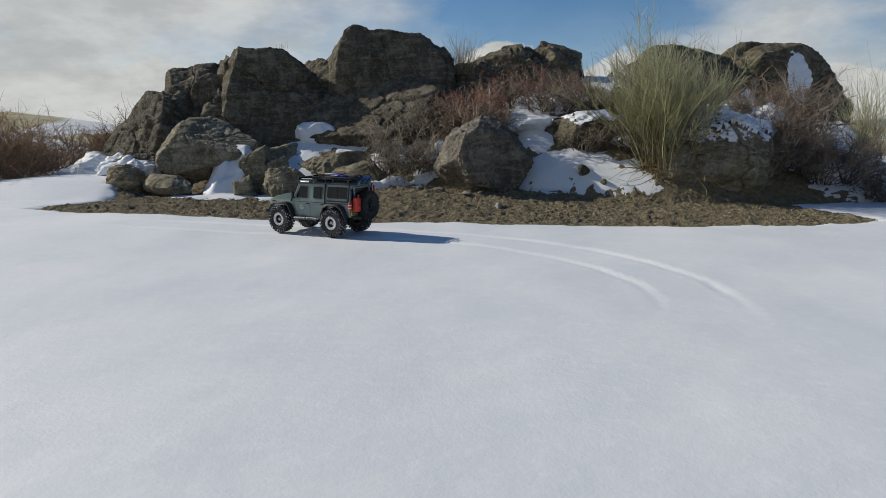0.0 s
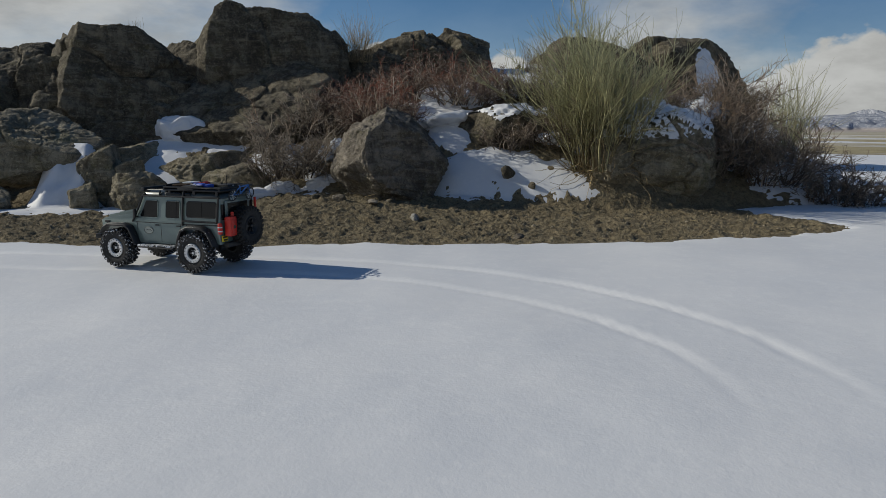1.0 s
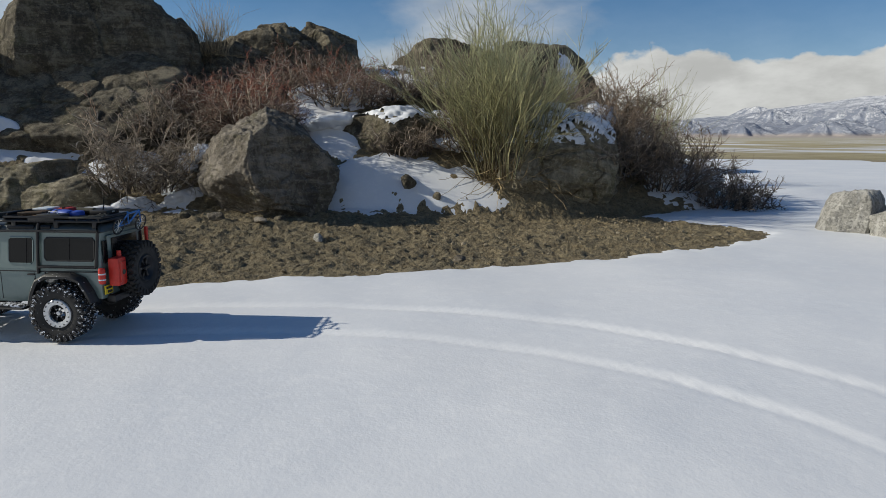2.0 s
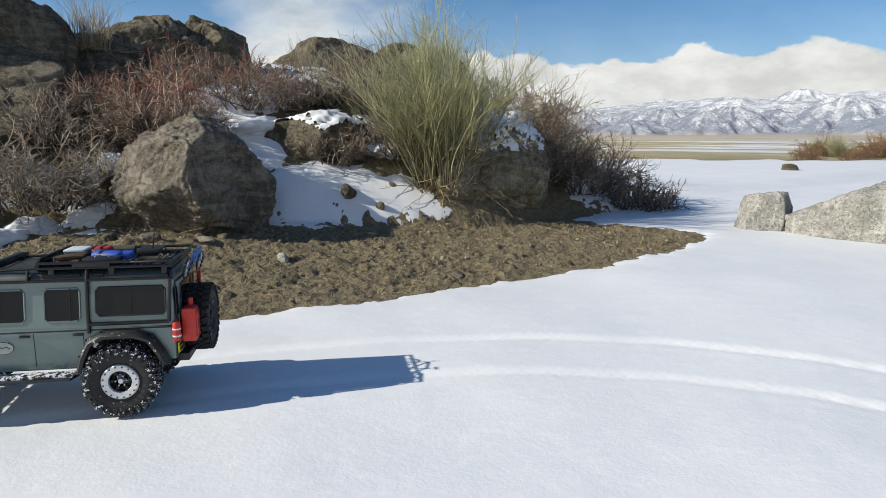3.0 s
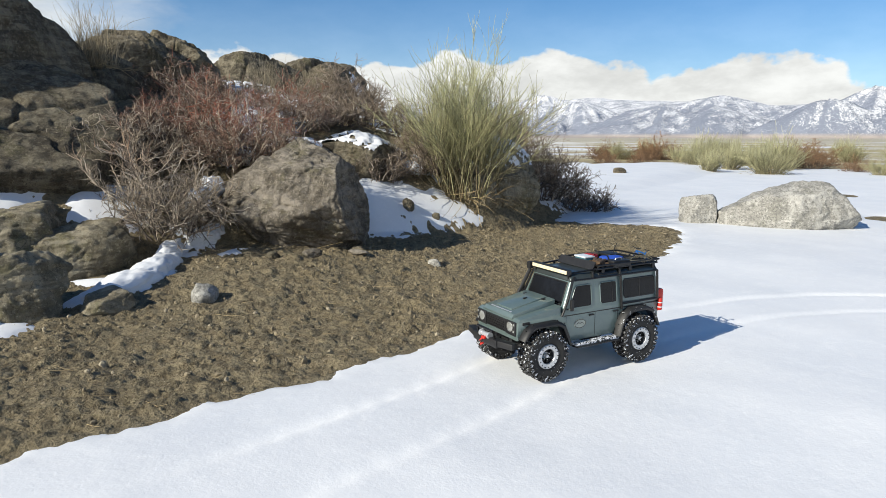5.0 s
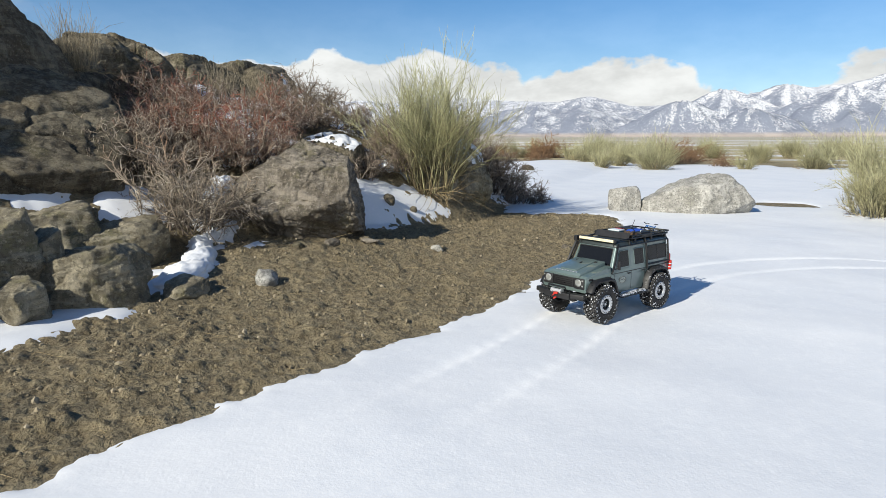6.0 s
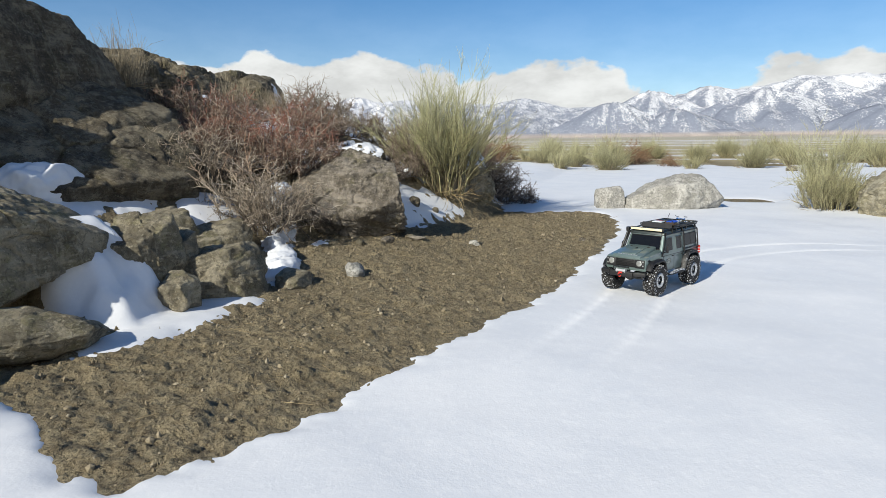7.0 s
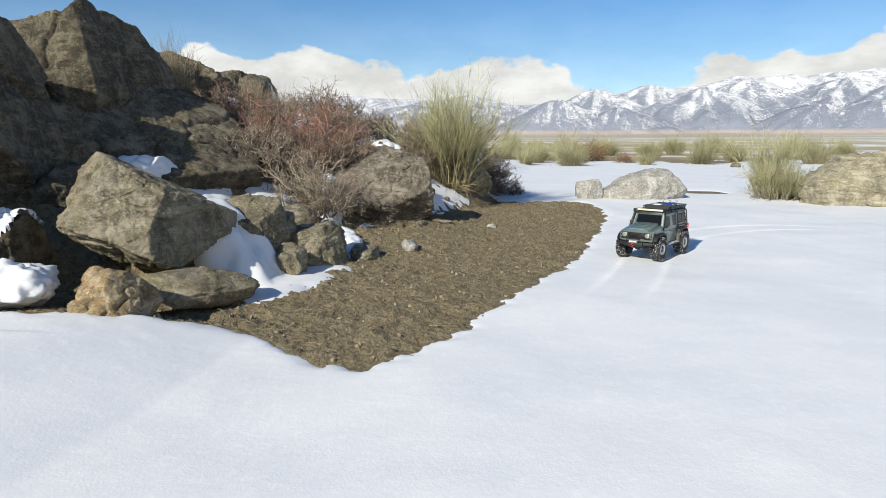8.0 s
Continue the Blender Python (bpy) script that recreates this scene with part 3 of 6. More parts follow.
OUTCROP = []
# the wall of rock behind: centre, half sizes, turn, tilt, seed, level, roundness
for c, half, turn, tilt, seed, level, power in (
    ((-0.36, 6.94, 0.56), (0.57, 0.52, 0.76), 4, (-4, -2), 15, 7, 4.2),
    ((-0.46, 6.48, 0.32), (0.60, 0.54, 0.46), -22, (42, 0), 16, 7, 5.0),
    ((-1.52, 6.86, 0.60), (0.50, 0.50, 0.52), 10, (-4, 4), 13, 7, 4.2),
    ((-1.55, 6.68, 0.28), (0.62, 0.44, 0.46), 4, (-6, 0), 14, 7, 3.8),
    ((-2.10, 7.00, 0.46), (0.50, 0.52, 0.60), 10, (0, -6), 11, 7, 3.4),
    ((-2.46, 6.55, 0.26), (0.46, 0.42, 0.48), 20, (0, 20), 12, 7, 2.8),
    ((0.50, 6.86, 0.56), (0.40, 0.30, 0.46), 8, (-4, 4), 17, 7, 3.2),
    ((-0.52, 5.90, 0.10), (0.22, 0.20, 0.13), 20, (-6, 5), 18, 6, 4.0),
    ((0.96, 7.20, 0.84), (0.42, 0.42, 0.44), 15, (0, -8), 19, 7, 3.0),
    ((1.38, 7.22, 0.93), (0.36, 0.40, 0.42), -20, (6, 10), 20, 7, 2.8),
    ((2.42, 7.75, 0.72), (0.56, 0.52, 0.46), 10, (0, 6), 21, 6, 2.8),
    ((3.20, 8.05, 0.84), (0.80, 0.58, 0.58), -6, (0, 4), 22, 7, 3.4),
    ((4.25, 8.15, 0.72), (0.86, 0.60, 0.72), 8, (0, 6), 23, 7, 3.2),
    ((1.40, 5.48, 0.34), (0.34, 0.28, 0.26), 15, (10, 10), 24, 6, 3.2),
    ((1.78, 5.50, 0.34), (0.24, 0.22, 0.22), 40, (0, 0), 25, 6, 3.2),
    ((2.28, 4.84, 0.20), (0.46, 0.42, 0.40), -14, (0, 8), 26, 7, 3.6),
    ((2.62, 5.22, 0.30), (0.40, 0.36, 0.36), 12, (0, 0), 27, 6, 3.2),
    ((-1.06, 6.70, 0.30), (0.38, 0.40, 0.40), 30, (-10, 0), 34, 6, 3.4),
    ((-1.12, 7.05, 0.66), (0.42, 0.42, 0.52), -20, (0, 0), 35, 6, 3.4),
    ((-1.24, 6.24, 0.22), (0.50, 0.30, 0.34), 6, (10, 0), 40, 7, 3.6),
    ((-0.72, 6.14, 0.04), (0.40, 0.26, 0.27), 14, (24, 0), 46, 7, 3.8),
    ((-2.04, 6.02, 0.12), (0.22, 0.18, 0.22), 30, (0, 0), 45, 6, 3.4),
    ((0.30, 6.42, 0.40), (0.40, 0.30, 0.34), -10, (-12, 0), 36, 6, 3.2),
    ((-2.35, 6.15, 0.06), (0.34, 0.30, 0.28), 35, (0, 8), 37, 6, 3.2),
):
    # 26 and 27 take the lighter tan stone, sunlight put into their colour
    OUTCROP.append((seed, rock(c, tuple((1.2 if seed < 19 else 1.08) * v for v in half), turn, tilt, seed, level, ROCK_TAN if seed in (26, 27) else ROCK, GREY_LABEL, "rock", OUT, power=power, blocks=0.02 if seed in (16, 40) else 0.06, rough=0.05 if seed in (16, 40) else 0.10, planes=BROAD if seed in (13, 14, 15, 16, 11, 22, 23) else (), chips=20 if seed in (13, 15, 16) else 30, cuts=4 if seed in (15, 16) else 14, strata=0.018)))

rock((0.50, 5.05, 0.25), (0.37, 0.42, 0.36), 0, (0, 0), 33, 7, ROCK_GREY, "big grey boulder with flat broken faces on the sand", "boulder", name="boulder", cuts=6, blocks=0.035, rough=0.075, power=2.3, chips=12, groove=0.04,
     planes=((0.36, -0.92, 0.14, 0.64), (-0.93, -0.12, 0.36, 0.80), (0.0, -0.1, 1.0, 0.90), (0.80, -0.1, -0.55, 0.84), (0.74, -0.25, 0.62, 0.70), (-0.6, -0.5, -0.5, 0.84), (-0.3, 0.5, 0.8, 0.80), (-0.55, -0.1, 0.83, 0.80), (0.9, -0.4, 0.1, 0.86), (0.35, -0.35, 0.87, 0.74), (-0.7, 0.1, -0.5, 0.84)))
rock((-1.81, 5.50, 0.34), (0.45, 0.32, 0.275), -27, (0, 0), 41, 7, ROCK_TAN, "pointed olive-tan boulder leaning on smaller rocks", "boulder", name="boulder", cuts=6, blocks=0.03, rough=0.08, chips=8, groove=0.05, strata=0.015,
     planes=((-0.62, -0.58, 0.52, 0.56), (0.42, -0.88, 0.12, 0.56), (0.58, -0.22, 0.78, 0.43), (-0.88, 0.46, 0.0, 0.72), (-0.85, 0.1, 0.50, 0.62), (-0.70, 0.0, -0.70, 0.60), (0.50, -0.2, -0.85, 0.76), (0.85, -0.45, 0.0, 0.82)))
rock((-2.29, 5.31, 0.07), (0.17, 0.17, 0.135), 10, (0, 0), 42, 6, ROCK_RUST, "rust-stained orange rock under the leaning boulder", "rock")
rock((-1.93, 5.15, 0.06), (0.25, 0.14, 0.075), 150, (-14, -8), 43, 6, ROCK_TAN, "flat slab of tan rock lying on the sand", "rock")
rock((-2.46, 6.02, 0.08), (0.24, 0.22, 0.22), 5, (0, 0), 44, 6, ROCK, "dark rock beside the leaning boulder", "rock")
FOOT = {}
for c, half, turn, seed, level in (
    ((-1.28, 5.26, 0.14), (0.135, 0.14, 0.225), 20, 51, 6), ((-1.12, 5.22, 0.10), (0.10, 0.10, 0.17), -10, 58, 6), ((-1.32, 5.07, 0.05), (0.075, 0.07, 0.09), 30, 53, 5), ((-1.04, 5.07, 0.07), (0.21, 0.13, 0.15), -42, 52, 6),
    ((-0.78, 4.86, -0.01), (0.10, 0.075, 0.055), 15, 54, 5), ((-0.50, 5.46, 0.09), (0.24, 0.16, 0.15), -14, 55, 6), ((-0.72, 5.70, 0.14), (0.30, 0.22, 0.17), -12, 56, 6), ((-1.28, 5.90, 0.18), (0.28, 0.18, 0.18), 20, 62, 6)):
    FOOT[seed] = rock(c, half, turn, (0, 0), seed, level, ROCK_TAN, "tan rock half bedded in snow at the foot of the outcrop", "rock", "small rocks at the foot of the outcrop", cuts=12, flat=0.55, rough=0.10, blocks=0.06, groove=0.05, chips=12, power=5.0, planes=((-0.30, 0.0, 0.95, 0.74), (-0.5, -0.8, 0.25, 0.80), (0.9, -0.3, 0.2, 0.84)))
rock((3.00, 3.48, 0.03), (0.14, 0.125, 0.155), 10, (0, 0), 66, 6, ROCK_PALE, "small pale granite boulder standing in the snow", "boulder", name="boulder", rough=0.04, power=4.5, chips=8, groove=0.0, blocks=0.03, strata=0.0, cuts=4, planes=((0.1, 0.1, 1.0, 0.88), (-0.5, 0.6, 0.45, 0.80), (-0.9, -0.2, 0.2, 0.88)))
rock((3.10, 2.89, 0.055), (0.27, 0.455, 0.255), 8, (0, 0), 62, 6, ROCK_PALE, "long pale granite boulder lying in the snow", "boulder", name="boulder", rough=0.05, power=3.6, chips=14, groove=0.0, blocks=0.03, strata=0.0,
     planes=((0.0, 0.62, 0.78, 0.66), (-0.35, 0.1, 0.94, 0.80), (0.1, -0.90, 0.42, 0.82), (-0.9, 0.35, 0.25, 0.84), (-0.8, -0.5, 0.2, 0.86)))
rock((2.98, 0.70, 0.10), (0.50, 0.72, 0.38), 14, (0, 0), 63, 7, ROCK_OLIVE, "large olive-grey rock beside a bush in the snow", "boulder", name="boulder", power=4.0, planes=((-0.9, 0.1, 0.42, 0.84), (0.1, 0.0, 1.0, 0.90)))


# ---------------------------------------------------------------- plants
def grow(rnd, start, way, length, points, wiggle, lift):
    """Polylines from start along way, wandering and bending up (or down, lift below zero)."""
    p, d = start.copy(), way / np.linalg.norm(way, axis=1)[:, None]
    out = [p.copy()]
    for _ in range(points - 1):
        d = d + wiggle * rnd.normal(size=d.shape)
        d[:, 2] += lift
        d /= np.linalg.norm(d, axis=1)[:, None]
        p = p + d * (length / (points - 1))[:, None]
        out.append(p.copy())
    return np.stack(out, 1)


def sprout(rnd, lines, per, spread, share, points, wiggle, lift, lo=0.25, hi=0.95):
    """Side shoots along every line, share of its length long."""
    n, m, _ = lines.shape
    who = np.repeat(np.arange(n), per)
    at = rnd.uniform(lo, hi, len(who)) * (m - 1)
    i = np.minimum(at.astype(int), m - 2)
    f = (at - i)[:, None]
    a, b = lines[who, i], lines[who, i + 1]
    whole = np.linalg.norm(np.diff(lines, axis=1), axis=2).sum(1)[who]
    way = (b - a) / np.linalg.norm(b - a, axis=1)[:, None] + spread * rnd.normal(size=a.shape)
    return grow(rnd, a + f * (b - a), way, whole * share * rnd.uniform(0.5, 1.2, len(who)), points, wiggle, lift)


def tubes(lines, thick, taper=0.4):
    """Three-sided stems along the lines; thick: radius at the foot."""
    n, m, _ = lines.shape
    t = np.gradient(lines, axis=1)
    t /= np.maximum(np.linalg.norm(t, axis=2, keepdims=True), 1e-9)
    ref = np.where(np.abs(t[..., 2:3]) > 0.9, np.array([1.0, 0, 0]), np.array([0, 0, 1.0]))
    u = np.cross(t, ref)
    u /= np.maximum(np.linalg.norm(u, axis=2, keepdims=True), 1e-9)
    v = np.cross(t, u)
    r = (thick if np.ndim(thick) else np.full(n, thick))[:, None] * np.linspace(1, taper, m)[None]
    ring = np.stack([lines + r[..., None] * (math.cos(a) * u + math.sin(a) * v) for a in (0, 2.094, 4.189)], 2)
    verts = ring.reshape(-1, 3)
    base = (np.arange(n)[:, None] * m + np.arange(m - 1)[None]).ravel() * 3
    faces = np.concatenate([np.stack([base + k, base + (k + 1) % 3, base + 3 + (k + 1) % 3, base + 3 + k], 1) for k in range(3)])
    return verts, faces


def plant(name, at, turn, label, category, group, parts):
    """A plant as a thing with its parts: (name, verts, faces, material)."""
    root = new(name)
    root.empty_display_size = 0.1
    root.matrix_world = pose(*at, 0, 0, turn)
    tagged(root, label, category, group)
    for title, (v, f), material in parts:
        ob = new(title, mesh_from(title, v, f, material))
        ob.parent = root
        tagged(ob, kind="stuff")
    return root


def disc(rnd, n, rx, ry):
    a, r = rnd.uniform(0, 2 * math.pi, n), np.sqrt(rnd.uniform(0, 1, n))
    return np.stack([rx * r * np.cos(a), ry * r * np.sin(a), np.zeros(n)], 1)


def fan_parts(seed, n, foot, height, lean, material, dead, thick=0.0022, shoots=2):
    """Upright broom-like stems that spread like a fan from a small foot."""
    rnd = np.random.RandomState(seed)
    start = disc(rnd, n, foot, foot)
    # stems stand in sprays that each have a lean and a length of their own
    sprays = max(5, n // 24)
    who = rnd.randint(0, sprays, n)
    own, reach = disc(rnd, sprays, 1.0, 1.0)[:, :2], rnd.uniform(0.62, 1.1, sprays)
    start[:, :2] = 0.55 * start[:, :2] + 0.45 * foot * own[who]
    way = np.concatenate([own[who] * lean * rnd.uniform(0.5, 1.2, (n, 1)) + 0.13 * rnd.normal(size=(n, 2)), np.ones((n, 1))], 1)
    length = height * reach[who] * rnd.uniform(0.55, 1.08, n) * (1.0 - 0.10 * np.linalg.norm(own[who], axis=1))
    stems = grow(rnd, start, way, length, 9, 0.12, rnd.normal(0.02, 0.055, n))
    fine = sprout(rnd, stems, shoots, 0.28, 0.40, 5, 0.09, 0.05, 0.30, 0.95)
    m = max(20, n // 5)
    low = disc(rnd, m, foot * 1.2, foot * 1.2)
    away = np.concatenate([low[:, :2] / foot + 0.6 * rnd.normal(size=(m, 2)), rnd.uniform(-0.1, 0.5, (m, 1))], 1)
    litter = grow(rnd, low, away, height * rnd.uniform(0.2, 0.5, m), 6, 0.16, -0.06)
    return [("stalk_mass", tubes(stems, thick), material), ("shoot_mass", tubes(fine, thick * 0.62, 0.55), material), ("dead_stalk_mass", tubes(litter, thick * 1.1), dead)]


def broom_parts(seed, n, foot, height, material, dead, lean=0.28):
    """A branching broom bush: crooked woody limbs, each ending in sheaves of fine upright shoots."""
    rnd = np.random.RandomState(seed)
    start = disc(rnd, n, foot, foot)
    out = start[:, :2] / foot
    way = np.concatenate([out * lean + 0.14 * rnd.normal(size=(n, 2)), np.ones((n, 1))], 1)
    length = height * rnd.uniform(0.42, 0.80, n)
    limbs = grow(rnd, start, way, length, 9, 0.10, rnd.normal(0.02, 0.05, n))
    boughs = sprout(rnd, limbs, 8, 0.30, 0.50, 7, 0.13, 0.05, 0.20, 1.0)
    shoots = sprout(rnd, boughs, 8, 0.32, 0.50, 5, 0.12, 0.07, 0.15, 1.0)
    m = n
    low = disc(rnd, m, foot * 1.2, foot * 1.2)
    away = np.concatenate([low[:, :2] / foot + 0.6 * rnd.normal(size=(m, 2)), rnd.uniform(-0.1, 0.6, (m, 1))], 1)
    litter = grow(rnd, low, away, height * rnd.uniform(0.15, 0.42, m), 6, 0.18, -0.05)
    return [("limb_mass", tubes(limbs, 0.0046, 0.5), material), ("bough_mass", tubes(boughs, 0.0021, 0.5), material), ("shoot_mass", tubes(shoots, 0.0014, 0.6), material), ("dead_stalk_mass", tubes(litter, 0.0026), dead)]


def thorn_parts(seed, n, rx, ry, height, material, fine_material, per=(7, 8), thick=0.0050):
    """A dense tangle of crooked thorny twigs."""
    rnd = np.random.RandomState(seed)
    start = disc(rnd, n, rx, ry)
    way = np.concatenate([start[:, :2] / np.array([rx, ry]) * 0.55 + 0.45 * rnd.normal(size=(n, 2)), rnd.uniform(0.5, 1.1, (n, 1))], 1)
    dome = 1.0 - 0.45 * (np.hypot(start[:, 0] / rx, start[:, 1] / ry)) ** 2
    stems = grow(rnd, start, way, height * dome * rnd.uniform(0.7, 1.15, n), 7, 0.22, 0.02)
    limbs = sprout(rnd, stems, per[0], 0.75, 0.48, 5, 0.24, 0.02)
    twigs = sprout(rnd, limbs, per[1], 0.85, 0.42, 4, 0.26, 0.03, 0.1, 1.0)
    return [("stalk_mass", tubes(stems, thick), material), ("limb_mass", tubes(limbs, thick * 0.55), material), ("twig_mass", tubes(twigs, thick * 0.34, 0.5), fine_material)]


def on_soil(x, y, dz=0.0):
    return (x, y, soil_at(x, y) + dz)


plant("rabbitbrush", on_soil(1.80, 4.80, -0.02), 0, "tall olive-yellow broom-like bush with upright stems beside the boulder", "bush", "", broom_parts(3, 100, 0.18, 0.90, BRUSH, STRAW, 0.31))
THORNS = "thorny shrubs on the outcrop"
THORN_LABEL = "dense leafless thorny shrub with reddish twig tips"
for x, y, dz, rx, ry, h, n, seed in (
    (-0.06, 5.46, 0.0, 0.34, 0.18, 0.40, 90, 1), (0.50, 5.58, 0.05, 0.36, 0.18, 0.35, 100, 2),
    (0.00, 5.88, 0.04, 0.24, 0.18, 0.30, 55, 3), (0.34, 6.00, 0.02, 0.40, 0.26, 0.25, 100, 4), (0.80, 6.20, 0.0, 0.42, 0.25, 0.25, 100, 5), (1.18, 5.85, 0.0, 0.30, 0.2, 0.30, 70, 6), (1.05, 6.75, 0.0, 0.40, 0.22, 0.24, 70, 7)):
    plant("thorn_bush", on_soil(x, y, dz), seed * 40, THORN_LABEL, "shrub", THORNS, thorn_parts(100 + seed, n, rx, ry, h, THORN_GREY, THORN_GREY if seed in (1, 3) else THORN))
for x, y, rx, ry, h, n, seed in ((1.72, 5.05, 0.22, 0.18, 0.34, 60, 11), (2.62, 4.78, 0.30, 0.22, 0.44, 90, 12), (2.98, 4.68, 0.28, 0.20, 0.38, 80, 13), (3.34, 4.52, 0.24, 0.18, 0.26, 70, 14),
                                 (2.75, 5.20, 0.35, 0.25, 0.46, 80, 15), (1.32, 5.14, 0.16, 0.12, 0.22, 40, 16), (2.25, 5.25, 0.30, 0.2, 0.40, 60, 17), (2.30, 6.3, 0.4, 0.3, 0.35, 70, 18), (1.55, 5.85, 0.24, 0.16, 0.24, 50, 19), (1.95, 5.75, 0.26, 0.18, 0.28, 60, 20), (1.30, 6.45, 0.30, 0.18, 0.22, 50, 21)):
    plant("dark_shrub", on_soil(x, y), seed * 33, "low dark leafless shrub tangled beside the rocks", "shrub", "dark shrubs on the slope", thorn_parts(200 + seed, n, rx, ry, h, DARKTWIG, DARKTWIG))


def tuft(name, at, seed, n, foot, height, lean, material, label, group, thick=0.0016, shoots=1):
    return plant(name, at, seed * 50, label, "grass", group, fan_parts(seed, n, foot, height, lean, material, STRAW, thick, shoots))


for x, y, z, n, foot, h, seed in ((0.42, 6.70, 1.02, 170, 0.15, 0.46, 21), (2.05, 6.9, None, 120, 0.22, 0.34, 22), (2.45, 6.75, None, 120, 0.25, 0.36, 23), (2.15, 6.45, None, 100, 0.24, 0.30, 28), (1.45, 6.15, None, 60, 0.15, 0.20, 29), (2.1, 5.55, None, 60, 0.15, 0.24, 30), (-0.35, 6.85, 1.25, 40, 0.10, 0.20, 25), (-1.35, 6.75, 1.12, 30, 0.05, 0.26, 26)):
    tuft("grass_tuft", (x, y, soil_at(x, y) if z is None else z), seed, n, foot, h, 0.16, DRY_GRASS, "dry straw-coloured grass tuft on top of the rocks", "dry grass on the outcrop")
plant("yellow_bush", on_soil(3.95, 5.85), 20, "yellow-green broom bush behind the dark shrubs", "bush", "", fan_parts(31, 220, 0.24, 0.80, 0.95, SAGE, STRAW, 0.0024))
plant("sage_bush", on_soil(3.12, 1.52, -0.02), 0, "grey-green sage bush growing against a large rock", "bush", "", broom_parts(32, 130, 0.17, 0.38, SAGE, DARKTWIG, 0.48))
plant("sage_bush", on_soil(3.75, 1.42, -0.02), 0, "tall yellow-green sage bush standing behind a rock", "bush", "", broom_parts(33, 50, 0.10, 0.72, SAGE, STRAW, 0.2))
for x, y, rx, ry, h, n, seed in ((-3.85, 6.2, 0.6, 0.3, 0.60, 150, 41), (-4.7, 6.7, 0.6, 0.35, 0.62, 140, 42), (-3.0, 7.15, 0.40, 0.3, 0.60, 90, 43), (-4.2, 7.4, 0.6, 0.3, 0.6, 110, 44), (-3.0, 6.95, 0.35, 0.22, 0.42, 80, 45)):
    plant("brown_bush", on_soil(x, y), seed * 20, "rusty brown leafless bush at the edge of the snow", "bush", "brown bushes by the outcrop", thorn_parts(seed, n, rx, ry, h, RUSSET, RUSSET))

# scrub out on the flat: three kinds, each grown once and set out again
VALLEY = "scrub in the valley"
kinds = [plant("sage_clump", on_soil(12.5, 5.1), 0, "pale yellow-green sage clump out on the snowy flat", "bush", VALLEY, fan_parts(51, 230, 0.22, 0.62, 1.2, SAGE, STRAW, 0.0048, 4)),
         plant("sage_clump", on_soil(12.1, 4.4), 0, "pale yellow-green sage clump out on the snowy flat", "bush", VALLEY, fan_parts(52, 200, 0.18, 0.55, 0.9, SAGE, STRAW, 0.0048, 4)),
         plant("russet_clump", on_soil(15.6, 2.9), 0, "rusty brown scrub clump out on the snowy flat", "bush", VALLEY, thorn_parts(53, 60, 0.4, 0.3, 0.55, RUSSET, RUSSET, (4, 4), 0.010))]
for k, x, y, size, turn in ((0, 12.9, 3.5, 1.25, 40), (1, 10.8, 4.6, 0.75, 10), (0, 10.6, 3.55, 0.95, 100), (2, 12.5, 2.2, 0.6, 0), (1, 15.0, 1.3, 1.0, 70), (0, 11.8, 0.6, 1.0, 200), (2, 12.9, 7.1, 0.62, 40), (2, 13.6, 6.5, 0.58, 120),
                            (1, 14.0, 5.7, 0.9, 30), (0, 14.5, 4.4, 1.0, 150), (1, 16.5, 3.7, 1.1, 80), (0, 13.6, -0.6, 1.1, 10), (1, 12.0, -1.9, 1.2, 60), (0, 15.5, -2.6, 1.2, 90), (2, 17.0, 6.9, 0.7, 10), (0, 18.5, 2.2, 1.1, 20), (1, 11.2, 1.9, 0.6, 45)):
    copy_thing(kinds[k], Matrix.Translation(on_soil(x, y, -0.02)) @ Matrix.Rotation(radians(turn), 4, "Z") @ Matrix.Scale(size, 4))
spread = np.random.RandomState(77)
for k in range(26):
    x, y = spread.uniform(13.5, 24.0), spread.uniform(-6.0, 9.0)
    copy_thing(kinds[int(spread.choice((0, 1, 1, 2)))], Matrix.Translation(on_soil(x, y, -0.02)) @ Matrix.Rotation(spread.uniform(0, 6.2), 4, "Z") @ Matrix.Scale(spread.uniform(0.8, 1.3), 4))


# ---------------------------------------------------------------- snow lumps, stones, litter
def snow_lump(x, y, z, half, seed, turn=None, rough=0.55):
    ob = new("snow_clump", rock_mesh("snow_clump", half, seed, 5, SNOW, cuts=4, rough=rough, blocks=0.45 * rough, flat=0.75, lumps=14, power=2.6, chips=0, groove=0.0, strata=0.0))
    ob.matrix_world = pose(x, y, z, 0, 0, seed * 37 if turn is None else turn)
    tagged(ob, "lump of old snow caught among the rocks and twigs", "snow", "snow lumps on the slope")


